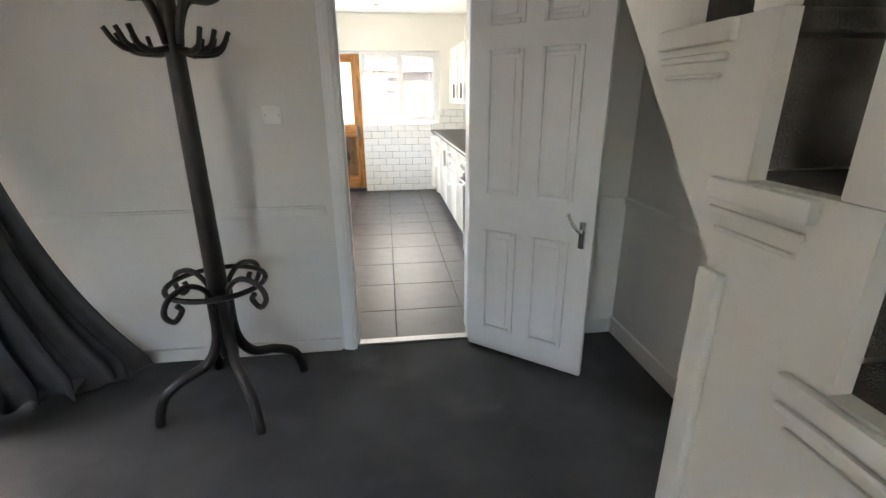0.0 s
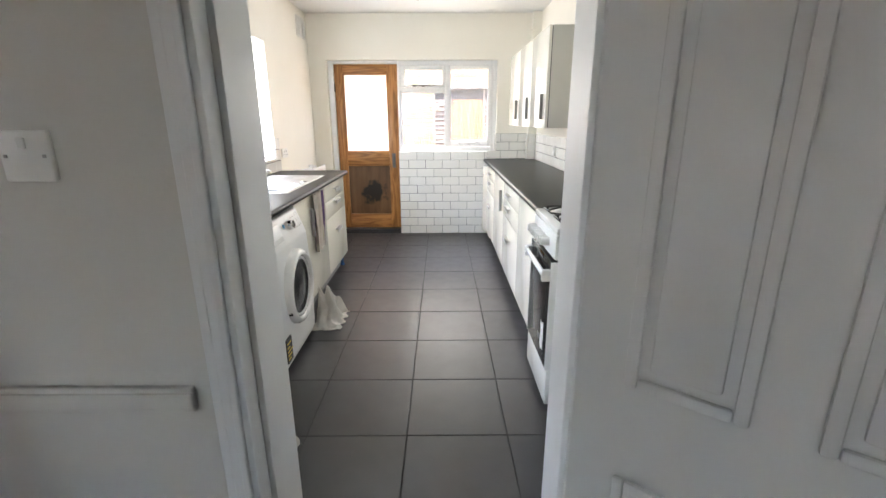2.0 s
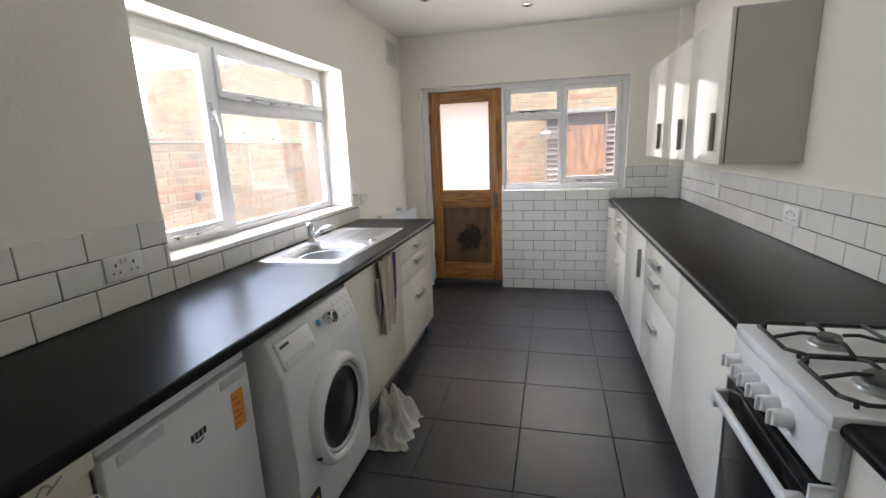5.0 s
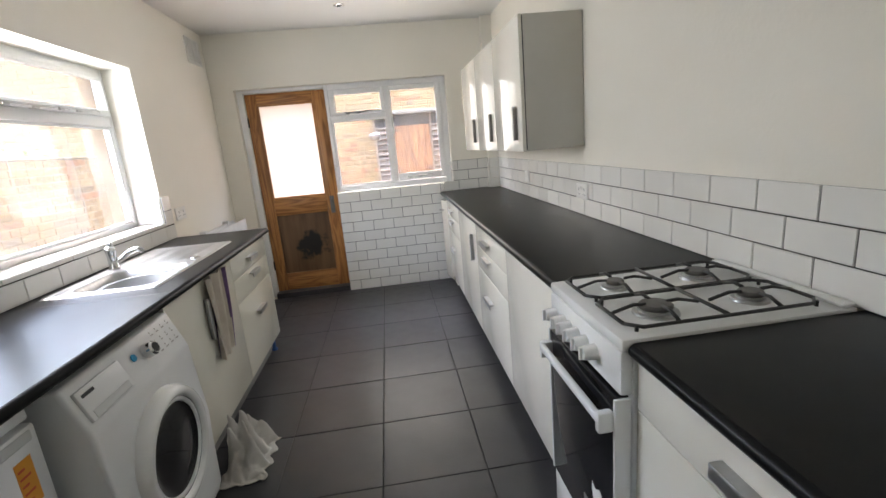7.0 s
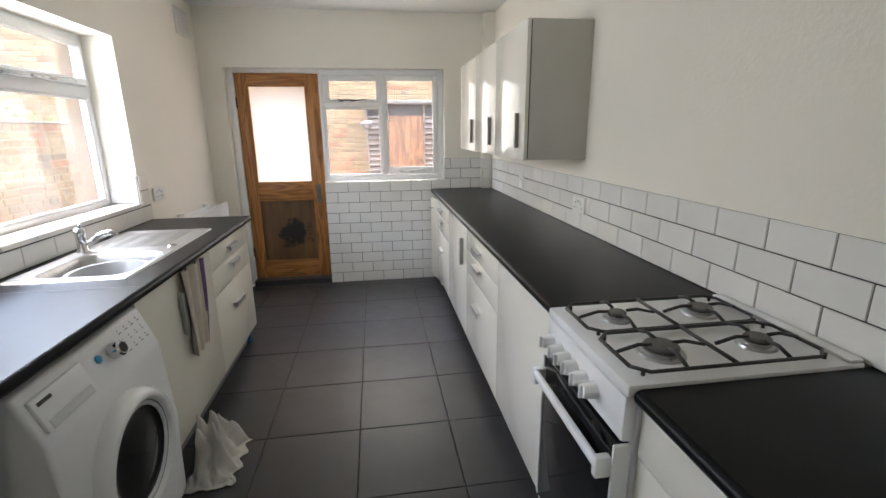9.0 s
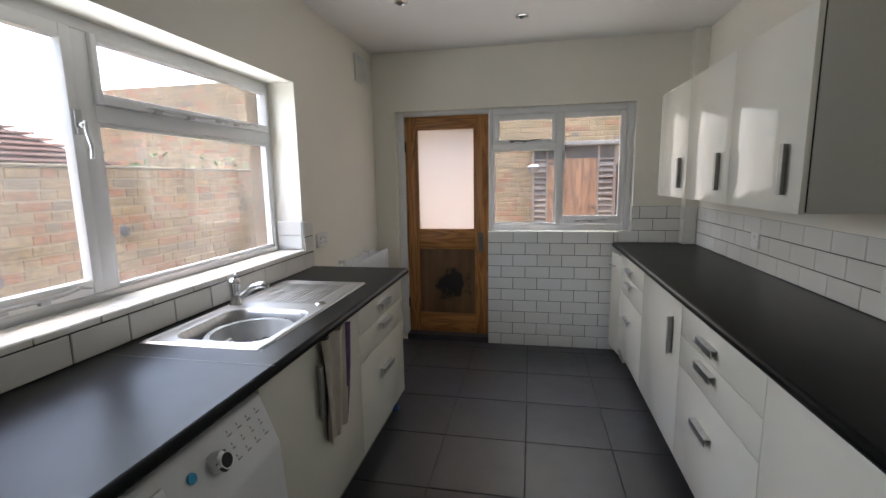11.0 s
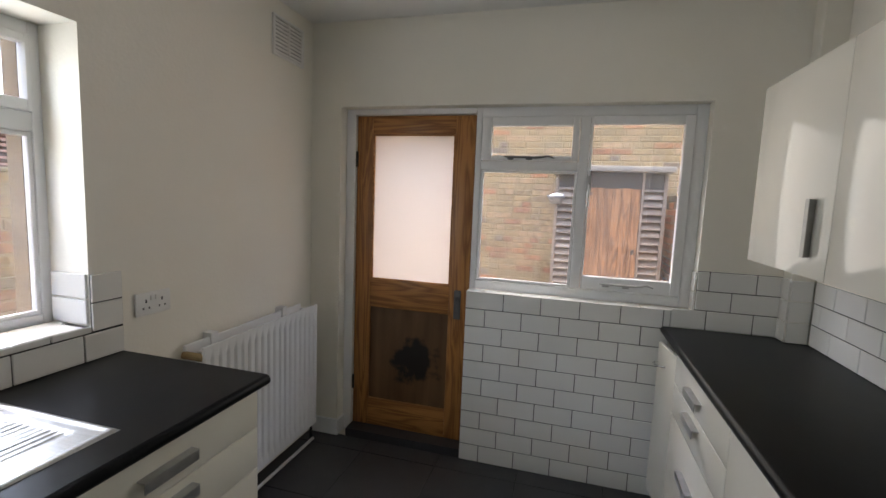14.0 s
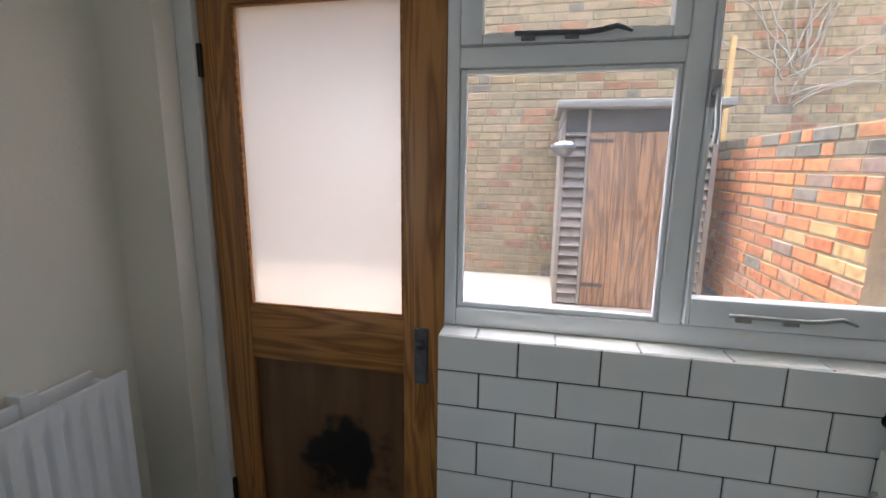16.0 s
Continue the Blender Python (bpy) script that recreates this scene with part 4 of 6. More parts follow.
top_n = thing("worktop", "short black laminate worktop beside the cooker", "worktop", (0.95, 3.4, 0.865))
part("board", boxes((0.672, XR - 0.002, 3.052, 3.886, 0.865, 0.9)), TOP, top_n)
soft(part("rounded_edge", tube(B(), [(0.674, 3.052, 0.8825), (0.674, 3.886, 0.8825)], 0.0172, 12), TOP, top_n))


# ---- kitchen: base units ----
def bar_handle(parent, x, s, y0, y1, z0, z1, mat=None):
    """Flat angled pull; s is the way it stands out."""
    bm = B()
    xs = sorted((x, x + s * 0.026))
    horizontal = (y1 - y0) > (z1 - z0)
    if horizontal:
        box(bm, xs[0], xs[1], y0, y1, z1 - 0.004, z1, r=0.001)
        xo = sorted((x + s * 0.022, x + s * 0.026))
        box(bm, xo[0], xo[1], y0, y1, z0, z1 - 0.0035, r=0.001)
    else:
        box(bm, xs[0], xs[1], y1 - 0.004, y1, z0, z1, r=0.001)
        xo = sorted((x + s * 0.022, x + s * 0.026))
        box(bm, xo[0], xo[1], y0, y1 - 0.0035, z0, z1, r=0.001)
    return part("handle", bm, mat or ALU, parent, "satin metal pull handle")


def base_unit(label, side, y0, y1, fronts, z0=0.125, zt=0.863):
    """fronts: (name, y0, y1, z0, z1, handle) with handle (y0, y1, z0, z1) or None."""
    x0, x1, xf, s = (XL + 0.03, -0.765, -0.745, 1) if side == "l" else (0.70, XR - 0.03, 0.68, -1)
    u = thing("base_unit", label, "cabinet", ((x0 + x1) / 2, (y0 + y1) / 2, 0))
    part("body", boxes((x0, x1, y0 + 0.001, y1 - 0.001, z0, zt)), UNIT, u)
    xp = (x0, x1 - 0.05) if side == "l" else (x0 + 0.05, x1)
    part("plinth", boxes((xp[0], xp[1], y0 + 0.001, y1 - 0.001, 0.0, z0 - 0.001)), PLINTH, u)
    for nm, a0, a1, b0, b1, h in fronts:
        xs = sorted((xf, xf - s * 0.018))
        f = soft(part(nm, boxes((xs[0], xs[1], a0 + 0.0015, a1 - 0.0015, b0, b1), r=0.0015), UNIT, u))
        if h:
            bar_handle(f, xf, s, *h)
    return u


def drawers(y0, y1, c):
    w = 0.08
    return [("drawer_front", y0, y1, 0.722, 0.858, (c - w, c + w, 0.765, 0.795)), ("drawer_front", y0, y1, 0.582, 0.719, (c - w, c + w, 0.665, 0.695)),
            ("drawer_front", y0, y1, 0.13, 0.579, (c - w, c + w, 0.42, 0.45))]


base_unit("cream sink cabinet with a towel over its door", "l", 4.775, 5.535, [("door", 4.775, 5.535, 0.13, 0.858, (5.10, 5.125, 0.56, 0.76))], zt=0.735)
base_unit("cream three-drawer base cabinet under the worktop", "l", 5.535, 6.235, drawers(5.535, 6.235, 5.89))
u = base_unit("cream cabinet with drawer and two doors beside cooker", "r", 3.053, 3.887, [("drawer_front", 3.053, 3.887, 0.735, 0.858, (3.30, 3.62, 0.775, 0.805)),
              ("door", 3.053, 3.46, 0.13, 0.732, (3.40, 3.425, 0.52, 0.70)), ("door", 3.46, 3.887, 0.13, 0.732, (3.50, 3.525, 0.52, 0.70))])
base_unit("plain cream panel cabinet without handle beside cooker", "r", 4.345, 5.045, [("door", 4.345, 5.045, 0.13, 0.858, None)])
base_unit("cream three-drawer base cabinet", "r", 5.045, 5.785, drawers(5.045, 5.785, 5.46))
base_unit("cream single-door base cabinet with upright handle", "r", 5.785, 6.48, [("door", 5.785, 6.48, 0.13, 0.858, (5.875, 5.90, 0.585, 0.765))])
base_unit("cream three-drawer base cabinet near the corner", "r", 6.48, 7.17, drawers(6.48, 7.17, 6.84))
cu = thing("corner_cabinet", "narrow cream cabinet door with bow handle in corner", "cabinet", (0.8, 7.3, 0))
part("body", boxes((0.72, 1.2, 7.172, 7.43, 0.0, 0.82)), UNIT, cu)
dm = Matrix.Translation((0.70, 7.178, 0)) @ Matrix.Rotation(radians(8), 4, "Z")
bm = B()
box(bm, -0.012, 0.006, 0, 0.245, 0.06, 0.825, r=0.0015, m=dm)
d = part("door", bm, UNIT, cu)
bm = tube(B(), [dm @ Vector(p) for p in curve_pts([(-0.012, 0.13, 0.735), (-0.036, 0.15, 0.733), (-0.042, 0.185, 0.73), (-0.036, 0.22, 0.727), (-0.012, 0.235, 0.725)], 5)], 0.005, 8)
part("bow_handle", bm, CHROME, d, "chrome bow handle", smooth=True)
solid("unit_leg", lathe(B(), [(0, 0), (0.022, 0), (0.022, 0.012), (0.013, 0.02), (0.013, 0.12), (0, 0.12)], at(-0.80, 6.21, 0), 14), BLUE, "blue plastic adjustable leg under the cabinet", "cabinet leg", base=(-0.80, 6.21, 0))

# ---- wall cabinets ----
UY = [5.415, 6.0, 6.583, 7.165]
for i in range(3):
    y0, y1 = UY[i], UY[i + 1]
    w = thing("wall_cabinet", "cream high-gloss wall cabinet with grey upright handle", "cabinet", (1.08, (y0 + y1) / 2, 1.285), group="wall cabinets in a row")
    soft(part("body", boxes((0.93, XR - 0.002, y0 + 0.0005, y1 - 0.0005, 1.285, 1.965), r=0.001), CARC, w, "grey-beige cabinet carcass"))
    # black strip paints the shade in the gap between door and carcass
    part("gasket", boxes((0.925, 0.9299, y0 + 0.004, y1 - 0.004, 1.29, 1.96)), DARK, w)
    dr = soft(part("door", boxes((0.905, 0.924, y0 + 0.001, y1 - 0.001, 1.283, 1.966), r=0.0015), UPPER, w))
    h0 = (5.495, 6.085, 6.66)[i]
    bar_handle(dr, 0.905, -1, h0, h0 + 0.024, 1.345, 1.525, PEWTER)

# ---- sink, tap, washing-up bowl ----
sink = thing("sink", "stainless steel inset sink with ribbed drainer", "sink", (-1.03, 5.37, 0.9))


def rr(x, y, cx, cy, hx, hy, rad):
    qx, qy = abs(x - cx) - hx + rad, abs(y - cy) - hy + rad
    return math.hypot(max(qx, 0), max(qy, 0)) + min(max(qx, qy), 0) - rad


def sink_shape(u, v):
    x, y = -1.262 + 0.45 * u, 4.90 + 0.93 * v
    z = 0.904
    edge = rr(x, y, -1.037, 5.365, 0.225, 0.465, 0.02)
    z += 0.003 * max(0, 1 - abs(edge + 0.012) / 0.012)
    if edge > -0.003:
        z = 0.9005
    b = rr(x, y, -1.022, 5.135, 0.165, 0.172, 0.06)
    if b < 0.012:
        t = min(1, max(0, (0.012 - b) / 0.045))
        z -= 0.150 * (t * t * (3 - 2 * t)) + (0.006 if b < -0.05 else 0)
    dd = rr(x, y, -1.05, 5.60, 0.165, 0.185, 0.02)
    if dd < 0:
        t = min(1, -dd / 0.012)
        z += t * (0.0026 * max(0.0, math.sin((x + 1.2) * math.tau / 0.0215)) ** 3 - 0.003)
    return Vector((x, y, z))


soft(part("basin", sheet(B(), 130, 150, sink_shape), STEEL, sink), 50)
part("overflow", boxes(*[(-1.0 + k * 0.018, -0.988 + k * 0.018, 5.290, 5.2965, 0.852, 0.876) for k in range(3)]), INK, sink)
part("plug_boss", lathe(B(), [(0, 0.909), (0.02, 0.909), (0.024, 0.905), (0.024, 0.9)], at(-0.865, 5.42, 0), 20), CHROME, sink, smooth=True)
part("drain", lathe(B(), [(0, 0.752), (0.03, 0.752), (0.036, 0.749)], at(-1.02, 5.135, 0), 20), CHROME, sink, smooth=True)
tap = thing("tap", "chrome single-lever mixer tap on the sink", "tap", (-1.225, 5.36, 0.903))
part("body", lathe(B(), [(0, 0.90), (0.026, 0.90), (0.026, 0.912), (0.021, 0.918), (0.021, 0.985), (0.024, 0.99), (0.024, 1.012), (0.015, 1.02), (0, 1.021)], at(-1.225, 5.36, 0), 20), CHROME, tap, smooth=True)
part("spout", tube(B(), curve_pts([(-1.22, 5.365, 0.935), (-1.185, 5.38, 0.955), (-1.15, 5.385, 0.98), (-1.105, 5.39, 0.988), (-1.09, 5.392, 0.97)], 5), [0.014] * 16 + [0.012] * 5, 10), CHROME, tap, smooth=True)
part("lever", tube(B(), curve_pts([(-1.225, 5.36, 1.016), (-1.222, 5.36, 1.028), (-1.214, 5.362, 1.036)], 4), 0.008, 8), CHROME, tap, smooth=True)
bowl = thing("washing_up_bowl", "grey plastic washing-up bowl standing in the sink", "bowl", (-1.0, 5.125, 0.768))
BM = at(-1.0, 5.125, 0) @ Matrix.Diagonal((1.0, 1.06, 1, 1))
soft(part("shell", lathe(B(), [(0, 0.775), (0.085, 0.775), (0.108, 0.80), (0.130, 0.872), (0.134, 0.878), (0.154, 0.878), (0.157, 0.873), (0.153, 0.870), (0.136, 0.868), (0.114, 0.80), (0.088, 0.768), (0, 0.768)], BM, 48), BOWLM, bowl), 40)
for k in range(6):
    a = k * math.tau / 6 + 0.35
    part("rim_hole", lathe(B(), [(0, 0.8788), (0.0035, 0.8786), (0.0035, 0.877)], at(-1.0 + 0.144 * math.cos(a), 5.125 + 0.152 * math.sin(a), 0), 10), INK, bowl)


def lump(name, c, r, mat, label, cat, sq=0.5):
    bm = B()
    bmesh.ops.create_icosphere(bm, subdivisions=3, radius=1)
    for v in bm.verts:
        n = noise.noise(v.co * 1.7 + Vector(c) * 9) * 0.6 + noise.noise(v.co * 4 + Vector(c) * 5) * 0.25
        v.co = Vector(c) + Vector((v.co.x * r[0], v.co.y * r[1], v.co.z * r[2])) * (0.85 + n * sq)
    return solid(name, bm, mat, label, cat, base=c, smooth=True)


lump("dishcloth", (-1.02, 5.07, 0.812), (0.055, 0.06, 0.038), PURPLE, "crumpled purple checked dishcloth in the bowl", "cloth", 1.0)
lump("sponge", (-0.965, 5.12, 0.806), (0.028, 0.04, 0.03), YEL, "yellow sponge in the washing-up bowl", "sponge", 0.5)
lump("scourer", (-0.985, 5.175, 0.804), (0.05, 0.055, 0.03), DARK, "dark green-black scouring pad in the bowl", "scourer", 0.9)
brush = thing("scrubbing_brush", "small white scrubbing brush in the washing-up bowl", "brush", (-1.075, 5.08, 0.8))
QB = at(-1.075, 5.075, 0.825) @ Matrix.Rotation(radians(25), 4, "Y")
soft(part("back", box(B(), -0.012, 0.0, -0.03, 0.03, -0.02, 0.03, r=0.005, m=QB), PAPER, brush))
bm = B()
for k in range(9):
    for n in range(4):
        box(bm, 0.0, 0.02, -0.027 + k * 0.0063, -0.0235 + k * 0.0063, -0.014 + n * 0.011, -0.009 + n * 0.011, m=QB)
tagged(part("bristles", bm, PAPER, brush), kind="stuff")

# tea towel over the sink cabinet door
def towel_shape(u, v):
    z = 0.853 - 0.42 * v * (1 - 0.06 * u)
    y = 5.125 + 0.27 * u * (1 - 0.45 * v) + 0.02 * v
    x = -0.722 + 0.014 * math.sin(u * 15 + v * 2) + 0.006 * math.sin(u * 31)
    return Vector((x, y, z))


tt = soft(solid("tea_towel", sheet(B(), 60, 30, towel_shape, 0.003), [LINEN, PURPLE], "beige tea towel with purple stripes hung over door", "towel", base=(-0.72, 5.3, 0.44)), 60)
for pgn in tt.data.polygons:
    yy, zz = pgn.center.y + 5.3, pgn.center.z + 0.44
    v = (0.853 - zz) / 0.42
    uu = (yy - 5.125 - 0.02 * v) / (0.27 * (1 - 0.45 * v))
    pgn.material_index = 1 if (0.14 < uu < 0.22 or 0.80 < uu < 0.86) else 0


def rag_shape(u, v):
    """A bundle of cloth: steep sides, upright folds and a hem spread on the tiles."""
    x, y = -0.71 + 0.19 * u, 4.79 + 0.30 * v
    ridge = math.exp(-((u - 0.42 - 0.1 * math.sin(v * 7)) / 0.36) ** 4) * math.exp(-((v - 0.60) / 0.42) ** 4)
    h = ridge * (0.17 + 0.05 * math.sin(v * 21) + 0.03 * math.sin(u * 17 + v * 9))
    h += 0.03 * noise.noise(Vector((x * 20, y * 18, 0))) + 0.014 * noise.noise(Vector((x * 48, y * 50, 1)))
    x += 0.011 * math.sin(v * 20 + h * 14) * (0.3 + u)
    return Vector((x, y + 0.018 * noise.noise(Vector((x * 14, h * 22, 5))), max(0.006, h)))


soft(solid("floor_cloth", sheet(B(), 40, 50, rag_shape, 0.004), CLOTH, "crumpled off-white cloth on the floor by the washing machine", "cloth", base=(-0.6, 4.93, 0)), 70)
lump("folded_cloth", (-0.52, 3.63, 0.035), (0.085, 0.10, 0.04), CLOTH, "small white cloth bundle on the tiles by the freezer", "cloth", 0.6)

# ---- cooker ----
CK0, CK1, CKX = 3.893, 4.338, 0.655
cook = thing("gas_cooker", "white freestanding gas cooker with black glass oven door", "cooker", (0.95, 4.115, 0))
soft(part("body", boxes((CKX + 0.02, XR - 0.03, CK0, CK1, 0.05, 0.878), r=0.004), APPL, cook))
soft(part("hob_top", boxes((CKX - 0.01, XR - 0.015, CK0 - 0.003, CK1 + 0.003, 0.878, 0.908), (XR - 0.055, XR - 0.015, CK0, CK1, 0.908, 0.918), r=0.007), ENAMEL, cook, "white enamel hob"))
soft(part("control_panel", boxes((CKX - 0.012, CKX + 0.02, CK0, CK1, 0.765, 0.877), r=0.008), ENAMEL, cook))
kn = [4.29, 4.225, 4.18, 4.13, 4.075, 4.02]
for y in kn:
    bm = lathe(B(), [(0, 0.036), (0.017, 0.036), (0.019, 0.03), (0.021, 0.0)], at(CKX - 0.012, y, 0.82, Matrix.Rotation(radians(-90), 4, "Y")), 18)
    box(bm, CKX - 0.056, CKX - 0.046, y - 0.004, y + 0.004, 0.803, 0.837, r=0.002)
    soft(part("knob", bm, ENAMEL, cook))
od = soft(part("oven_door", boxes((CKX - 0.022, CKX + 0.018, CK0 + 0.012, CK1 - 0.012, 0.235, 0.755), r=0.004), BGLASS, cook, "black glass oven door"))
for ya in (CK0 + 0.003, CK1 - 0.0115):
    part("door_trim", boxes((CKX - 0.024, CKX + 0.017, ya, ya + 0.0085, 0.235, 0.755), r=0.001), ENAMEL, od)
bm = boxes((CKX - 0.062, CKX - 0.045, CK0 + 0.02, CK1 - 0.02, 0.69, 0.715), (CKX - 0.06, CKX - 0.02, CK0 + 0.012, CK0 + 0.034, 0.665, 0.72), (CKX - 0.06, CKX - 0.02, CK1 - 0.034, CK1 - 0.012, 0.665, 0.72), r=0.006)
soft(part("door_handle", bm, ENAMEL, od, "white oven door handle"))
bm = B()
sheet(bm, 6, 10, lambda u, v: Vector((CKX - 0.0235, 3.965 + 0.055 * u + 0.004 * math.sin(v * 9), 0.30 + 0.13 * v + 0.008 * math.sin(u * 7))), 0.0008)
part("torn_label", bm, PAPER, od, "torn white paper label")
part("emblem", boxes((CKX - 0.0232, CKX - 0.0222, 4.055, 4.08, 0.315, 0.345), r=0.0), ALU, od)
soft(part("drawer", boxes((CKX - 0.016, CKX + 0.018, CK0 + 0.003, CK1 - 0.003, 0.055, 0.228), r=0.005), ENAMEL, cook, "white lower drawer front"))
for y in (CK0 + 0.05, CK1 - 0.05):
    for x in (0.72, 1.16):
        part("foot", lathe(B(), [(0, 0), (0.02, 0), (0.02, 0.05), (0, 0.05)], at(x, y, 0), 12), DARK, cook)
BURNERS = ((0.80, 4.219, 0.028), (1.06, 4.219, 0.038), (0.80, 4.013, 0.045), (1.06, 4.013, 0.034))
for x, y, r in BURNERS:
    b = soft(part("burner", lathe(B(), [(r + 0.012, 0.908), (r + 0.01, 0.914), (r, 0.916), (r, 0.922), (0, 0.922)], at(x, y, 0), 24), ALU, cook, "metal gas burner"))
    soft(part("burner_cap", lathe(B(), [(r * 0.9, 0.922), (r * 0.92, 0.93), (r * 0.8, 0.934), (0, 0.935)], at(x, y, 0), 24), BURN, b))
for y0, y1 in ((3.914, 4.112), (4.12, 4.318)):
    bm = B()
    z = 0.934
    yc = (y0 + y1) / 2
    loop = [(0.678, y0 + 0.03), (0.678, y1 - 0.03), (0.71, y1), (1.14, y1), (1.17, y1 - 0.03), (1.17, y0 + 0.03), (1.14, y0), (0.71, y0), (0.678, y0 + 0.03)]
    tube(bm, [(x, y, 0.922) for x, y in loop], 0.005, 6)
    tube(bm, [(0.92, y0, 0.925), (0.92, y1, 0.925)], 0.0052, 6)
    for xc in (0.80, 1.06):
        for dx, dy in ((1, 0), (-1, 0), (0, 1), (0, -1)):
            xe = xc + dx * 0.115 if dx else xc
            ye = yc + dy * 0.099 if dy else yc
            tube(bm, [(xe, ye, 0.922), (xc + dx * 0.06, yc + dy * 0.06, z + 0.002), (xc + dx * 0.028, yc + dy * 0.028, z)], 0.0048, 6)
    for x in (0.70, 1.16):
        for y in (y0 + 0.012, y1 - 0.012):
            tube(bm, [(x, y, 0.922), (x, y, 0.907)], 0.005, 6)
    part("pan_support", bm, IRON, cook, "black wire pan support", smooth=True)

# ---- washing machine ----
WM0, WM1 = 4.16, 4.752
wm = thing("washing_machine", "white front-loading washing machine, door closed", "washing machine", (-1.0, 4.455, 0))
bm = B()
prof = [(-1.26, 0.03), (-0.685, 0.03), (-0.665, 0.08), (-0.655, 0.40), (-0.67, 0.70), (-0.725, 0.842), (-1.26, 0.842)]
a = [bm.verts.new((x, WM0, z)) for x, z in prof]
b = [bm.verts.new((x, WM1, z)) for x, z in prof]
bm.faces.new(a)
bm.faces.new(list(reversed(b)))
for i in range(len(prof)):
    j = (i + 1) % len(prof)
    bm.faces.new((a[i], b[i], b[j], a[j]))
bmesh.ops.bevel(bm, geom=list(bm.edges), offset=0.012, segments=3, affect="EDGES", profile=0.5)
soft(part("body", bm, APPL, wm), 30)
SL = Matrix.Translation((-0.696, 0, 0.775)) @ Matrix.Rotation(math.atan2(0.055, 0.142), 4, "Y").inverted()


def on_panel(bm, y0, y1, z0, z1, d0, d1, r=0.002):
    return box(bm, d0, d1, y0, y1, z0, z1, r=r, m=SL)


soft(part("detergent_drawer", on_panel(B(), 4.185, 4.385, -0.05, 0.045, -0.006, 0.008, 0.005), APPL, wm))
part("drawer_grip", on_panel(B(), 4.20, 4.37, -0.046, -0.022, 0.004, 0.0095), APPLG, wm)
part("maker_mark", on_panel(B(), 4.20, 4.25, 0.02, 0.03, 0.0075, 0.009, 0), INK, wm)
bm = lathe(B(), [(0, 0.034), (0.02, 0.034), (0.025, 0.028), (0.027, 0.0)], SL @ at(0.0, 4.525, 0.005, AXX), 24)
kd = soft(part("dial", bm, CHROME, wm, "chrome programme dial"))
part("dial_face", lathe(B(), [(0, 0.0352), (0.016, 0.0352), (0.017, 0.034)], SL @ at(0.0, 4.525, 0.005, AXX), 20), DARK, kd)
part("blue_badge", lathe(B(), [(0, 0.004), (0.012, 0.003), (0.013, 0)], SL @ at(0.0, 4.455, 0.015, AXX), 16), surf("light_blue_badge", (0.02, 0.3, 0.55), (0.03, 0.35, 0.6), 5, 0.3), wm)
bm = B()
for i in range(4):
    for j in range(3):
        on_panel(bm, 4.585 + i * 0.038, 4.6 + i * 0.038 - 0.006 * (j % 2), -0.03 + j * 0.032, -0.026 + j * 0.032, 0.0015, 0.003, 0)
        on_panel(bm, 4.585 + i * 0.038, 4.588 + i * 0.038, -0.02 + j * 0.032, -0.014 + j * 0.032, 0.0015, 0.003, 0)
tagged(part("panel_printing", bm, PEWTER, wm), kind="stuff")
DM = at(-0.655, 4.46, 0.445, AXX) @ Matrix.Diagonal((1.06, 1.06, 1, 1))
rg = part("door", lathe(B(), [(0.158, 0.012), (0.163, 0.030), (0.175, 0.038), (0.189, 0.031), (0.199, 0.014), (0.201, -0.015)], DM, 56), ENAMEL, wm, "round white porthole door", smooth=True)
part("door_glass", lathe(B(), [(0, 0.02), (0.06, 0.018), (0.11, 0.008), (0.158, 0.012), (0.160, 0.02)], DM, 48), BGLASS, rg, "dark domed porthole glass", smooth=True)
part("inner_ring", lathe(B(), [(0.144, 0.014), (0.148, 0.02), (0.157, 0.02), (0.160, 0.014)], DM, 48), APPLG, rg, smooth=True)
part("hinge", boxes((-0.655, -0.635, 4.27, 4.29, 0.34, 0.375), r=0.003), DARK, rg)
part("hinge", boxes((-0.655, -0.635, 4.255, 4.268, 0.45, 0.47), r=0.003), DARK, rg)
part("sticker", boxes((-0.664, -0.6525, 4.19, 4.27, 0.10, 0.235)), INK, wm, "black and yellow energy sticker")
part("sticker_print", boxes(*[(-0.6525, -0.6518, 4.198, 4.235 + 0.02 * (k % 3), 0.115 + k * 0.022, 0.124 + k * 0.022) for k in range(5)]), YEL, wm)
for y in (4.21, 4.70):
    part("foot", lathe(B(), [(0, 0), (0.022, 0), (0.022, 0.03), (0, 0.03)], at(-0.75, y, 0), 12), DARK, wm)

# ---- fridge and cream freezer under the worktop ----
fr = thing("fridge", "white under-counter fridge with orange sticker", "fridge", (-1.0, 3.885, 0))
soft(part("body", boxes((-1.27, -0.805, 3.645, 4.115, 0.02, 0.845), r=0.006), APPLG, fr))
fd = soft(part("door", boxes((-0.80, -0.755, 3.645, 4.115, 0.06, 0.80), r=0.010), APPL, fr))
soft(part("top_strip", boxes((-0.80, -0.765, 3.645, 4.115, 0.808, 0.845), r=0.006), APPL, fr))
for ya, yb in ((3.675, 3.80), (3.99, 4.095)):
    part("grip", boxes((-0.762, -0.752, ya, yb, 0.762, 0.79), r=0.004), APPLG, fd, "recessed grey grip")
part("orange_sticker", boxes((-0.7555, -0.754, 4.025, 4.075, 0.615, 0.735)), ORANGE, fd, "orange square sticker")
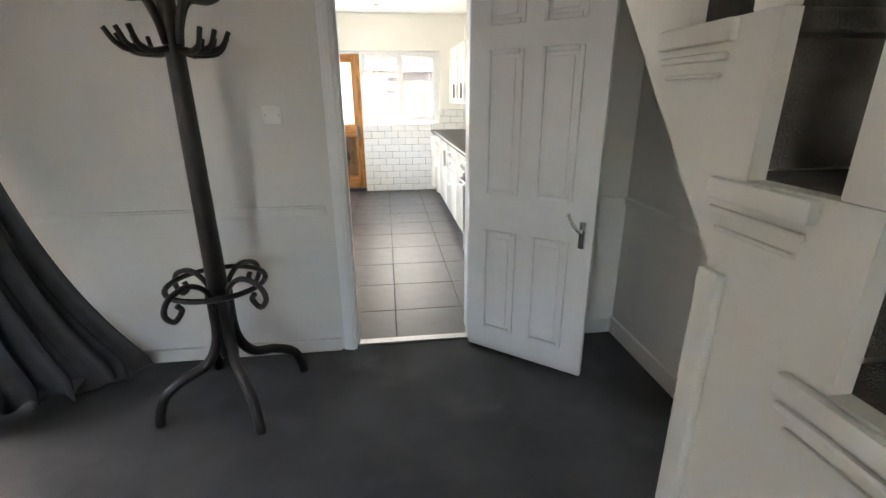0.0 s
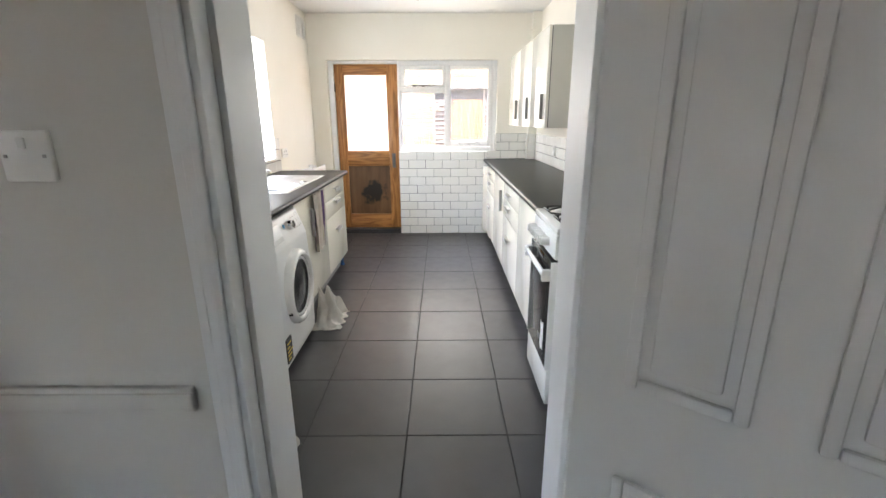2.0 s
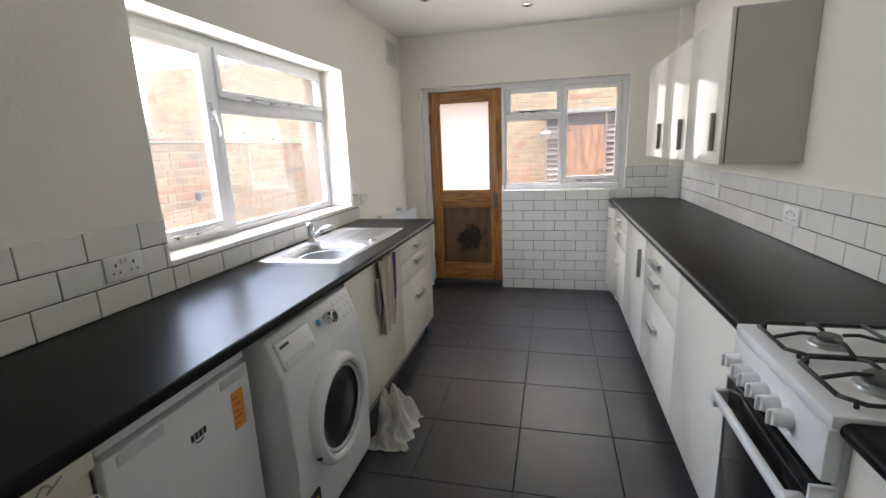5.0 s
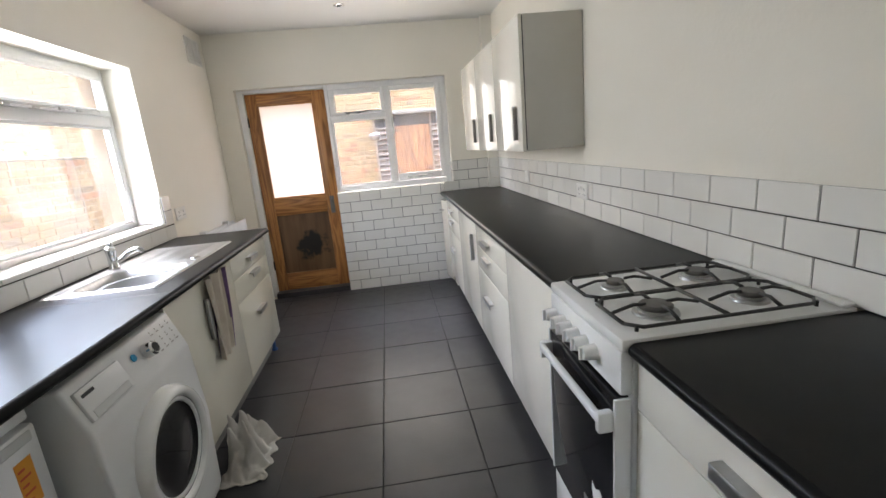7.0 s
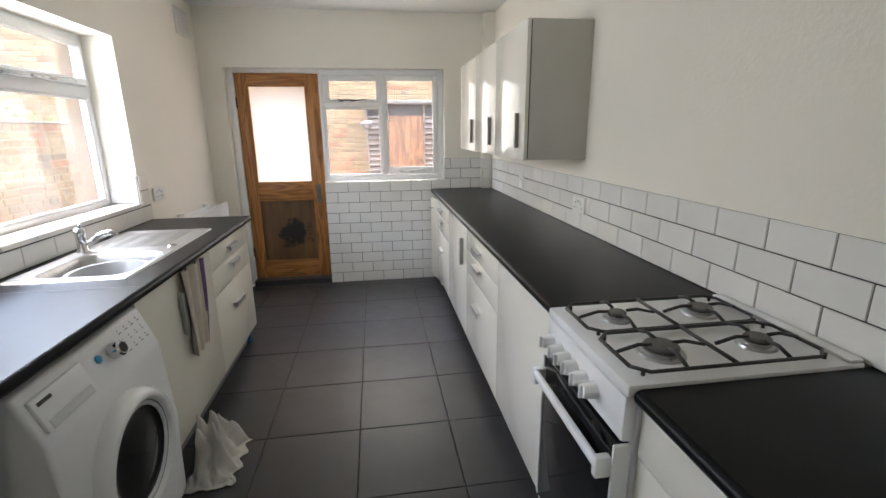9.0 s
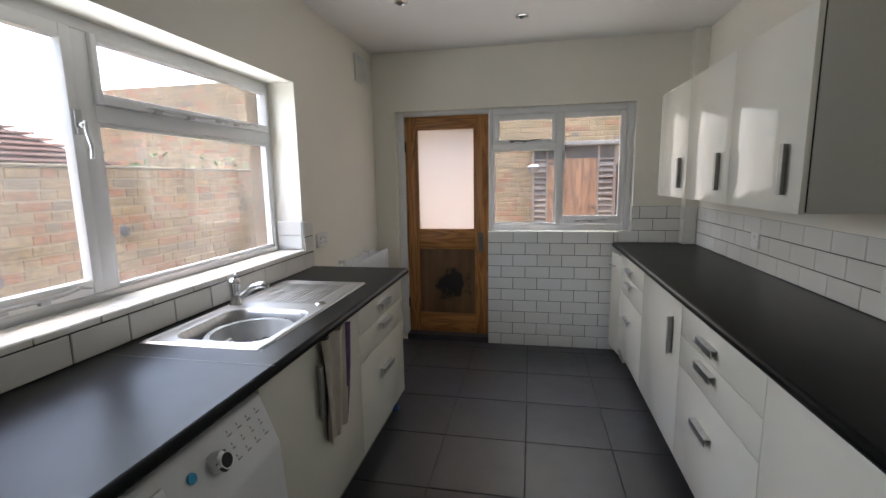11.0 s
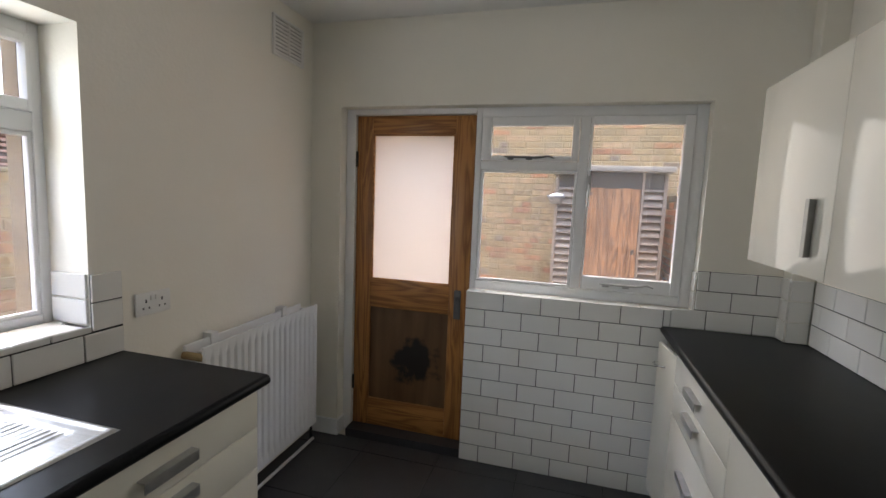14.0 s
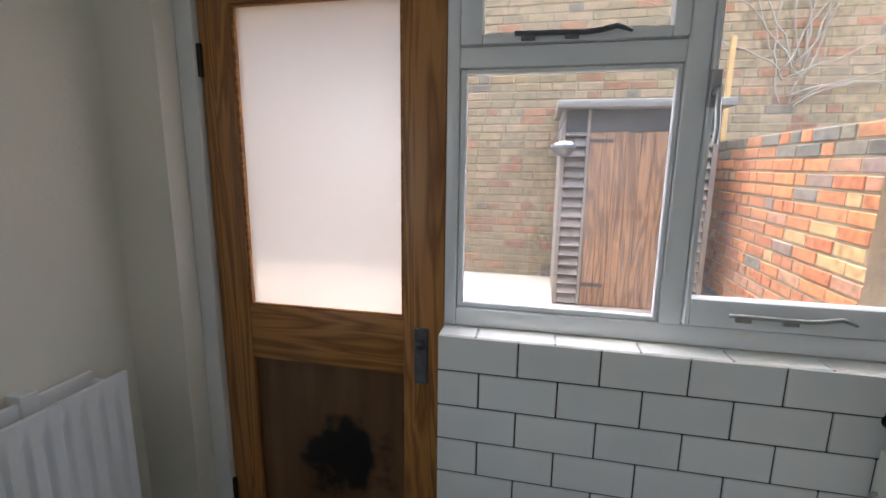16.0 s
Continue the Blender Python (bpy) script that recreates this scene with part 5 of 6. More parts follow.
part("sticker_print", boxes(*[(-0.7545, -0.7535, 4.03, 4.05 + 0.012 * (k % 2), 0.63 + k * 0.02, 0.636 + k * 0.02) for k in range(5)]), REDP, fd)
bm = boxes(*[(-0.7555, -0.754, 3.868 + k * 0.014, 3.879 + k * 0.014, 0.685, 0.705) for k in range(4)])
sheet(bm, 8, 1, lambda u, v: Vector((-0.7540, 3.88 + 0.03 * u, 0.672 + 0.005 * (2 * u - 1) ** 2 + 0.004 * v)), 0.0008)
part("maker_mark", bm, INK, fd)
cz = thing("freezer", "cream under-counter freezer with an energy label", "freezer", (-1.0, 3.33, 0))
soft(part("body", boxes((-1.27, -0.785, 3.053, 3.635, 0.02, 0.85), r=0.006), CREAMA, cz))
cd = soft(part("door", boxes((-0.782, -0.752, 3.053, 3.632, 0.05, 0.735), r=0.003), CREAMA, cz))
soft(part('top_strip', boxes((-0.782, -0.752, 3.053, 3.632, 0.80, 0.85), r=0.003), CREAMA, cz))
part('grip_recess', boxes((-0.782, -0.776, 3.053, 3.632, 0.736, 0.799)), CREAMA, cz)
part("emblem", tube(B(), curve_pts([(-0.751, 3.52, 0.815), (-0.751, 3.535, 0.832), (-0.751, 3.55, 0.822), (-0.751, 3.54, 0.812), (-0.751, 3.57, 0.83)], 4), 0.0022, 5), PEWTER, cd)
lab = part("energy_label", boxes((-0.752, -0.7508, 3.535, 3.625, 0.50, 0.745)), PAPER, cz, "printed energy rating label")
part("label_header", boxes((-0.7508, -0.7500, 3.538, 3.622, 0.705, 0.742)), BLUE, lab)
for k, (w, mt) in enumerate(((0.03, GREEN), (0.035, GREEN), (0.043, YEL), (0.05, ORANGE), (0.056, REDP))):
    part("rating_bar", boxes((-0.7508, -0.7501, 3.541, 3.541 + w, 0.655 - k * 0.02, 0.669 - k * 0.02)), mt, lab)
part("rating_arrow", boxes((-0.7508, -0.7501, 3.60, 3.62, 0.66, 0.678)), INK, lab)
part("label_print", boxes(*[(-0.7508, -0.7501, 3.56 + k * 0.02, 3.568 + k * 0.02, 0.53, 0.548) for k in range(3)]), INK, lab)

# ---- radiator ----
rad = thing("radiator", "white double panel radiator on the wall", "radiator", (-1.22, 6.88, 0.144))
RY0, RY1, RZ0, RZ1 = 6.46, 7.295, 0.144, 0.855


def rad_panel(u, v):
    y, z = RY0 + (RY1 - RY0) * u, RZ0 + (RZ1 - RZ0) * v
    k = (y - RY0 - 0.02) / 0.0445
    f = abs((k % 1) - 0.5) * 2
    rib = min(1, max(0, (f - 0.12) / 0.35))
    e = min(1, max(0, (min(v, 1 - v) * (RZ1 - RZ0) - 0.035) / 0.02))
    return Vector((-1.17 - 0.012 * e * (1 - rib), y, z))


soft(part("front_panel", sheet(B(), 228, 34, rad_panel, 0.012), GLOSS, rad), 50)
soft(part("back_panel", boxes((-1.285, -1.27, RY0 + 0.01, RY1 - 0.01, RZ0, RZ1 - 0.005), r=0.005), GLOSS, rad))
part("convector", boxes((-1.235, -1.222, RY0 + 0.03, RY1 - 0.03, RZ0 + 0.03, RZ1 - 0.03), r=0.003), GLOSS, rad)
for y, z in ((RY0 + 0.012, RZ1 - 0.045), (RY1 - 0.012, RZ1 - 0.045)):
    part("end_boss", tube(B(), [(-1.28, y, z), (-1.18, y, z)], 0.016, 12), surf("old_brass", (0.3, 0.2, 0.1), (0.4, 0.3, 0.16), 20, 0.5, metal=0.7) if y < 7 else GLOSS, rad)
for y in (6.62, 7.12):
    part("bracket", boxes((XL + 0.001, -1.262, y - 0.02, y + 0.02, RZ1 - 0.06, RZ1 + 0.012), r=0.002), GLOSS, rad)
part("valve", tube(B(), [(-1.225, RY1 - 0.01, RZ0 + 0.03), (-1.225, RY1 + 0.03, RZ0 + 0.03), (-1.225, RY1 + 0.03, 0.0)], 0.009, 10), CHROME, rad, smooth=True)
solid("pipe", tube(B(), [(-1.20, 6.3, 0.03), (-1.20, 7.31, 0.03)], 0.009, 10), GLOSS, "white painted heating pipe along the floor", "pipe", base=(-1.2, 6.8, 0.02), smooth=True)

# ---- vent, spotlights ----
vent = thing("air_vent", "cream louvred wall vent under the ceiling", "vent", (XL, 7.21, 2.275))
soft(part("frame", boxes((XL, XL + 0.012, 7.075, 7.345, 2.175, 2.187), (XL, XL + 0.012, 7.075, 7.345, 2.363, 2.375), (XL, XL + 0.012, 7.075, 7.092, 2.187, 2.363), (XL, XL + 0.012, 7.328, 7.345, 2.187, 2.363), (XL, XL + 0.012, 7.205, 7.215, 2.187, 2.363), r=0.002), PLASTIC, vent))
part("backing", boxes((XL + 0.0005, XL + 0.002, 7.092, 7.328, 2.187, 2.363)), PEWTER, vent)
for k in range(9):
    for y0, y1 in ((7.093, 7.204), (7.216, 7.327)):
        part("slat", boxes((XL + 0.002, XL + 0.009, y0, y1, 2.192 + k * 0.019, 2.202 + k * 0.019)), PLASTIC, vent)
for x, y in ((-0.754, 6.43), (-0.056, 6.83), (0.643, 6.43)):
    s = thing("downlight", "recessed chrome ceiling spotlight, switched off", "ceiling light", (x, y, ZC), group="ceiling spotlights")
    soft(part("bezel", lathe(B(), [(0.043, ZC), (0.042, ZC - 0.005), (0.034, ZC - 0.007), (0.03, ZC - 0.001)], at(x, y, 0), 28), CHROME, s))
    part("lamp_face", lathe(B(), [(0, ZC - 0.0015), (0.03, ZC - 0.001)], at(x, y, 0), 24), surf("dark_lamp_glass", (0.10, 0.10, 0.10), (0.16, 0.16, 0.16), 30, 0.2), s)

# ---- outside ----
ground = structure("ground", boxes((-60, 60, -40, 80, -0.4, -0.13)), CONC, "worn concrete ground of the side passage and gardens", "ground")
structure("terrace", boxes((-3.2, 1.13, 8.7, 10.79, -0.129, 0.34)), CONC, "raised concrete yard behind the house", "terrace")

# shed in the yard
SY = 9.9
shed = thing("garden_shed", "weathered timber shed with louvred sides and plank door", "shed", (0.56, 10.3, 0.34))
part("side_wall", boxes((0.03, 0.055, SY + 0.03, 10.72, 0.34, 1.83), (1.065, 1.09, SY + 0.03, 10.72, 0.34, 1.83), (0.055, 1.065, 10.70, 10.72, 0.34, 1.83)), SHEDG, shed)
# black sheet behind louvres and door stands in for the dark inside
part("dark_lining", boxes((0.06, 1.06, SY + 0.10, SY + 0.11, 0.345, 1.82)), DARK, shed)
for x0, x1 in ((0.03, 0.06), (0.212, 0.235), (0.862, 0.885), (1.06, 1.095)):
    part("post", boxes((x0, x1, SY - 0.005, SY + 0.04, 0.34, 1.82), r=0.003), SHEDG, shed)
for x0, x1 in ((0.061, 0.211), (0.886, 1.059)):
    for k in range(18):
        bm = B()
        box(bm, x0, x1, -0.006, 0.006, -0.04, 0.04, m=Matrix.Translation((0, SY + 0.02, 0.39 + k * 0.075)) @ Matrix.Rotation(radians(-38), 4, "X"))
        part("louvre", bm, SHEDG, shed)
for k in range(7):
    x = 0.238 + k * 0.0888
    part("plank", boxes((x, x + 0.0868, SY + 0.0 + 0.003 * (k % 2), SY + 0.022, 0.345, 1.655 + 0.004 * (k % 3)), r=0.002), SHEDW, shed, "orange-brown weathered door plank")
part("hinge", boxes((0.238, 0.40, SY - 0.006, SY - 0.001, 1.585, 1.61), (0.238, 0.40, SY - 0.006, SY - 0.001, 0.50, 0.525)), IRON, shed)
part("latch", boxes((0.80, 0.83, SY - 0.012, SY - 0.001, 1.0, 1.05), r=0.002), IRON, shed)
part("fascia", boxes((0.03, 1.095, SY + 0.005, SY + 0.03, 1.66, 1.82)), DARK, shed, "dark boarded fascia")
soft(part("roof", boxes((-0.01, 1.14, SY - 0.11, 10.77, 1.822, 1.875), r=0.008), FELT, shed, "grey felt roof"))
bk = thing("hanging_basket", "small dark wire hanging basket on the shed", "basket", (0.045, SY - 0.06, 1.5))
part("bowl", lathe(B(), [(0, 1.48), (0.05, 1.49), (0.085, 1.54), (0.095, 1.565), (0.085, 1.562)], at(0.045, SY - 0.105, 0), 20), LOCKM, bk, smooth=True)
part("chain", tube(tube(B(), [(-0.04, SY - 0.105, 1.56), (0.05, SY - 0.075, 1.76)], 0.003, 5), [(0.125, SY - 0.105, 1.56), (0.05, SY - 0.075, 1.76)], 0.003, 5), IRON, bk)
lump("dead_plant", (0.045, SY - 0.105, 1.565), (0.07, 0.07, 0.025), PAPER, "pale dried plant in the hanging basket", "plant", 1.0)
solid("timber_post", boxes((1.335, 1.37, 10.60, 10.64, -0.1, 2.45), r=0.004), surf("new_pale_timber", (0.34, 0.20, 0.07), (0.40, 0.25, 0.09), 6, 0.7), "new orange timber post behind the shed", "post", base=(1.36, 10.63, -0.1))

# bare climber on the far wall
vine = thing("climbing_plant", "bare pale stems of a climber on brick wall", "climber", (1.9, 10.74, 0.3))
rng = random.Random(4)
for k in range(16):
    p = Vector((1.85 + rng.uniform(-0.1, 0.1), 10.765, 2.1 + rng.uniform(-0.2, 0.2)))
    d = Vector((rng.uniform(-0.55, 0.8), 0, rng.uniform(0.15, 1))).normalized()
    pts = [p.copy()]
    for j in range(11):
        d = (d + Vector((rng.uniform(-0.35, 0.35), 0, rng.uniform(-0.3, 0.25)))).normalized()
        p = p + d * 0.12
        pts.append(Vector((p.x, 10.765 + rng.uniform(-0.025, 0.01), p.z)))
    part("stem", tube(B(), pts, [0.006 * (1 - j / 13) + 0.002 for j in range(12)], 5), VINE, vine, smooth=True)

# brick walls: mortar core, bricks as pieces
BRX, BRZ, BRH = 0.2235, 0.0735, 0.064


def brick_wall(name, label, o, along, length, z0, z1, thick, stops, face, near, flemish=True):
    """o: corner on the ground plan; along: 'x' or 'y'; face: the way the bricks look; near: (a0, a1, z0, z1) whose bricks are single pieces."""
    back = o[1] + (0.01 if face > 0 else 0) if along == "x" else o[0]
    d0, d1 = (-thick, -0.006) if face > 0 else (0.006, thick)
    core = boxes((o[0], o[0] + length, o[1] + d0, o[1] + d1, z0, z1)) if along == "x" else boxes((o[0] + d0, o[0] + d1, o[1], o[1] + length, z0, z1))
    w = structure(name, core, MORTAR, label, "brick wall")
    PIECES.append((w, o, along, length, z0, z1, stops, face, near))
    return w


brick_wall("wall_yard_far", "tall weathered yellow stock brick wall behind yard", (-3.6, 10.8), "x", 9.6, -0.13, 4.6, 0.25, YSTOPS, -1, (-0.75, 1.9, 0.8, 2.3))
brick_wall("wall_yard_low", "lower end of the yellow stock brick wall", (-7.8, 10.85), "x", 4.19, -0.13, 3.12, 0.25, YSTOPS, -1, (0, 0, 0, 0))
brick_wall("wall_garden_east", "orange-red brick garden wall with worn dark bricks", (1.25, 7.74), "y", 3.05, -0.13, 1.475, 0.22, RSTOPS, -1, (8.1, 10.7, 0.45, 1.475))
brick_wall("wall_garden_east_top", "grey weathered top courses of the garden wall", (1.25, 7.74), "y", 3.05, 1.475, 1.622, 0.22, TSTOPS, -1, (8.1, 10.7, 1.475, 1.622))
brick_wall("wall_passage", "weathered mixed brick wall along the side passage", (-3.3, 1.2), "y", 9.5, -0.13, 1.55, 0.22, ASTOPS, 1, (4.6, 8.2, 0.35, 1.55))
soft(structure("wall_coping", boxes((-3.53, -3.29, 1.2, 10.7, 1.551, 1.575), r=0.010), surf("mossy_mortar", (0.085, 0.075, 0.05), (0.14, 0.12, 0.075), 7, 0.95, bump=0.6, bscale=30), "rough mortar coping on the passage wall", "coping"))
for y, z in ((5.87, 0.82), (6.84, 1.04)):
    solid("wall_tie_plate", lathe(B(), [(0, 0.02), (0.04, 0.016), (0.05, 0.0)], at(-3.3, y, z, AXX), 20), IRON, "round iron tie plate on passage wall", "tie plate", base=(-3.3, y, z), smooth=True)

# neighbours beyond the passage
def house(name, label, x0, x1, y0, y1, z1, ridge, along, wallm, roofm):
    h = thing(name, label, "house", ((x0 + x1) / 2, (y0 + y1) / 2, -0.13), kind="structure")
    part("wall", boxes((x0, x1, y0, y1, -0.13, z1)), wallm, h)
    bm = B()
    e = 0.25
    if along == "y":
        xm = (x0 + x1) / 2
        a = [(x0 - e, z1), (xm, ridge), (x1 + e, z1), (x1 + e, z1 - 0.1), (xm, ridge - 0.12), (x0 - e, z1 - 0.1)]
        prism_y = [bm.verts.new((x, y0 - e, z)) for x, z in a], [bm.verts.new((x, y1 + e, z)) for x, z in a]
    else:
        ym = (y0 + y1) / 2
        a = [(y0 - e, z1), (ym, ridge), (y1 + e, z1), (y1 + e, z1 - 0.1), (ym, ridge - 0.12), (y0 - e, z1 - 0.1)]
        prism_y = [bm.verts.new((x0 - e, y, z)) for y, z in a], [bm.verts.new((x1 + e, y, z)) for y, z in a]
    q, s = prism_y
    bm.faces.new(q)
    bm.faces.new(list(reversed(s)))
    for i in range(6):
        bm.faces.new((q[i], s[i], s[(i + 1) % 6], q[(i + 1) % 6]))
    r = part("roof", bm, roofm, h)
    return h, r


h1 = thing("outbuilding", "low outbuilding with a hipped pink clay tiled roof", "outbuilding", (-8.45, 9.5, -0.13), kind="structure")
part("wall", boxes((-9.9, -7.05, 8.65, 10.85, -0.13, 1.5)), RENDER_W, h1)
bm = B()
q = [bm.verts.new(p) for p in ((-6.9, 8.6, 1.52), (-6.9, 11.0, 1.52), (-10.0, 11.0, 1.52), (-10.0, 8.6, 1.52), (-8.45, 8.6, 2.38), (-8.45, 9.7, 2.38))]
for ids in ((0, 1, 5, 4), (1, 2, 5), (2, 3, 4, 5), (3, 0, 4), (3, 2, 1, 0)):
    bm.faces.new([q[k] for k in ids])
r1 = part("roof", bm, ROOFT, h1)
for k in range(9):
    f = k / 9
    x, z = -6.9 - 1.55 * f, 1.52 + 0.86 * f
    part("tile_course", boxes((x - 0.19, x + 0.01, 8.6, 11.0 - 1.3 * f - 0.05, z + 0.085, z + 0.115)), ROOFT, r1)
part("gutter", tube(B(), [(-6.86, 8.6, 1.5), (-6.86, 11.02, 1.5)], 0.045, 10), DARK, h1, smooth=True)
h2, r2 = house("brick_house", "far brick house with a sloping parapet", -18, -9.5, 12.2, 17, 2.2, 3.0, "x", stock("far_brick", [(0, (0.45, 0.36, 0.24)), (1.0, (0.45, 0.36, 0.24))], True), FELT)
h3, r3 = house("rendered_house", "pale rendered house with a drainpipe", -14, -8.2, -2.5, 8.58, 4.2, 5.4, "y", RENDER_W, ROOFT)
dp = part("drainpipe", tube(B(), [(-8.13, 7.85, -0.13), (-8.13, 7.85, 4.1)], 0.05, 10), GLOSS, h3, smooth=True)
for y in (0.5, 3.2):
    wv = part("window", boxes((-8.2, -8.17, y, y + 1.0, 1.2, 2.4)), GLOSS, h3)
    part("pane", boxes((-8.17, -8.165, y + 0.08, y + 0.46, 1.28, 2.32), (-8.17, -8.165, y + 0.54, y + 0.92, 1.28, 2.32)), BGLASS, wv)
# unseen flat roof, its west eave widened to keep sun off the side window
structure("roof", boxes((-1.95, 1.5, 2.9, 7.85, 2.6, 2.68)), FELT, "unseen flat roof, eave widened to shade the side window", "roof")
# our own unseen upper walls above the ceiling, added to shade the yard
structure("main_house", boxes((1.5, 4.5, -6.0, 2.84, -0.13, 5.8), (-2.35, 1.45, -2.4, 2.84, 2.6, 5.8)), RENDER_W, "unseen house block behind the kitchen wing, added for shade", "house wall")

# shrub tops behind the passage wall
shrub = thing("shrub", "small green shrub behind the passage wall", "shrub", (-4.6, 8.9, -0.13))
bm = B()
rng = random.Random(7)
for k in range(700):
    c = Vector((-4.6 + rng.gauss(0, 0.5), 8.9 + rng.gauss(0, 0.7), 1.25 + rng.gauss(0, 0.25)))
    a, b2 = Vector((rng.uniform(-1, 1), rng.uniform(-1, 1), rng.uniform(-1, 1))).normalized() * 0.05, Vector((rng.uniform(-1, 1), rng.uniform(-1, 1), rng.uniform(-1, 1))).normalized() * 0.03
    v = [bm.verts.new(c + q) for q in (-a, b2, a, -b2)]
    bm.faces.new(v)
tagged(part("leaves", bm, LEAF, shrub), kind="stuff")
bm = B()
for k in range(7):
    e = Vector((-4.6 + rng.uniform(-0.5, 0.5), 8.9 + rng.uniform(-0.7, 0.7), 1.3))
    tube(bm, [(-4.6, 8.9, -0.13), Vector((-4.6, 8.9, 0.5)).lerp(e, 0.4), e], [0.03, 0.02, 0.006], 6)
part("stems", bm, VINE, shrub)

# ---- pieces: floor tiles, wall tiles, bricks ----
for i in range(-3, 4):
    for j in range(-5, 6):
        x, y = FX + (i + 0.5) * PX, FY + (j + 0.5) * PY
        x0, x1, y0, y1 = max(x - PX / 2, -1.31), min(x + PX / 2, 1.25), max(y - PY / 2, 2.93), min(y + PY / 2, 7.45)
        if x1 - x0 < 0.05 or y1 - y0 < 0.05:
            continue
        piece("floor_tile", tile_me, floor, ((x0 + x1) / 2, (y0 + y1) / 2, -0.0005 + 0.0008 * noise.noise((x * 3, y * 3, 0))), None, ((x1 - x0) / PX, (y1 - y0) / PY, 1))

CACHE = {}


def tile_mesh(w, h, axis):
    key = (round(w, 3), round(h, 3), axis)
    if key not in CACHE:
        t = 0.008
        bm = B()
        if axis == "x":
            box(bm, -t / 2, t / 2, -w / 2 + 0.002, w / 2 - 0.002, -h / 2 + 0.002, h / 2 - 0.002, r=0.002, seg=1)
        elif axis == "y":
            box(bm, -w / 2 + 0.002, w / 2 - 0.002, -t / 2, t / 2, -h / 2 + 0.002, h / 2 - 0.002, r=0.002, seg=1)
        else:
            box(bm, -h / 2 + 0.002, h / 2 - 0.002, -w / 2 + 0.002, w / 2 - 0.002, -t / 2, t / 2, r=0.002, seg=1)
        me = bpy.data.meshes.new("wall_tile")
        bmesh.ops.recalc_face_normals(bm, faces=bm.faces)
        bm.to_mesh(me)
        bm.free()
        me.materials.append(WTILE)
        CACHE[key] = me
    return CACHE[key]


def tile_run(parent, axis, d, a0, a1, z0, z1, joint, w=0.1985):
    """One course of tiles from a0 to a1 with a joint at the given place."""
    k = math.ceil((a0 - joint) / w - 1e-6)
    cuts = [a0]
    while joint + k * w < a1 - 0.012:
        c = joint + k * w
        if c - a0 > 0.012:
            cuts.append(c)
        k += 1
    cuts.append(a1)
    for p, q in zip(cuts, cuts[1:]):
        c, z = (p + q) / 2, (z0 + z1) / 2
        loc = (d, c, z) if axis == "x" else (c, d, z)
        piece("wall_tile", tile_mesh(q - p, z1 - z0, axis), parent, loc)


ty = YB - 0.004
for k in range(10):
    tile_run(wall_north, "y", ty, -0.335, 0.70, 0.985 - (k + 1) * 0.0985, 0.985 - k * 0.0985, 0.072 if k % 2 == 0 else -0.026)
structure("grout_north", boxes((-0.334, 0.70, YB - 0.0035, YB - 0.0001, 0.0, 0.984), (WX1 + 0.001, 1.153, YB - 0.0035, YB - 0.0001, 0.9, 1.186)), GROUT, "dark grout bed of the tiled wall", "grout")
for k in range(3):
    tile_run(wall_north, "y", ty, 0.70 if k == 0 else WX1, 1.153, 0.9 + k * 0.0953 if k else 0.9, 0.9 + (k + 1) * 0.0953, 0.655 if k % 2 == 0 else 0.755)
    tile_run(boxing, "y", 7.361, 1.153, XR - 0.008, 0.9 + k * 0.0953, 0.9 + (k + 1) * 0.0953, 1.9)
    tile_run(boxing, "x", 1.149, 7.357, YB - 0.008, 0.9 + k * 0.0953, 0.9 + (k + 1) * 0.0953, 9)
    tile_run(wall_east, "x", XR - 0.004, 3.051, 7.357, 0.9 + k * 0.0953, 0.9 + (k + 1) * 0.0953, 4.222 if k % 2 == 0 else 4.317)
    tile_run(wall_west, "x", XL + 0.004, 3.051, WY0 if k else WY0, 0.9 + k * 0.0965, 0.9 + (k + 1) * 0.0965, 4.32 if k == 2 else (4.42 if k == 1 else 4.525))
    if k:
        tile_run(wall_west, "x", XL + 0.004, WY1, 6.242, 0.9 + k * 0.0965, 0.9 + (k + 1) * 0.0965, 6.30)
tile_run(wall_west, "x", XL + 0.004, WY0, 6.242, 0.9, 0.9935, 4.716)
tile_run(wall_west, "x", XL + 0.004, WY0, WY1, 0.9945, 1.019, 4.62)
structure("grout_west", boxes((XL + 0.0001, XL + 0.0035, 3.051, WY0 - 0.001, 0.9, 1.187), (XL + 0.0001, XL + 0.0035, WY0 - 0.001, WY1 + 0.001, 0.9, 1.005), (XL + 0.0001, XL + 0.0035, WY1 + 0.001, 6.241, 0.9, 1.187)), GROUT, "dark grout bed of the tiled splashback", "grout")
structure("grout_east", boxes((XR - 0.0035, XR - 0.0001, 3.051, 7.36, 0.9, 1.184)), GROUT, "dark grout bed of the tiled splashback", "grout")
# sills of tile
for k in range(9):
    y0, y1 = WY0 + 0.08 + (k - 1) * 0.1985, WY0 + 0.08 + k * 0.1985
    y0, y1 = max(y0, WY0), min(y1, WY1)
    if y1 - y0 > 0.02:
        piece("sill_tile", tile_mesh(y1 - y0, 0.11, "z"), wall_west, (XL - 0.055 + 0.008, (y0 + y1) / 2, 1.0155))
    z0, z1 = y0 + 0.08, min(y1 + 0.08, WY1)
    if k == 0:
        z0 = WY0
    if z1 - z0 > 0.02:
        piece("sill_tile", tile_mesh(z1 - z0, 0.056, "z"), wall_west, (XL - 0.131 + 0.008, (z0 + z1) / 2, 1.0155))
structure("grout_sill", boxes((-1.475, XL - 0.001, WY0, WY1, WZ0 - 0.0078, WZ0 - 0.0005)), GROUT, "grout bed of tiled window sill", "grout")
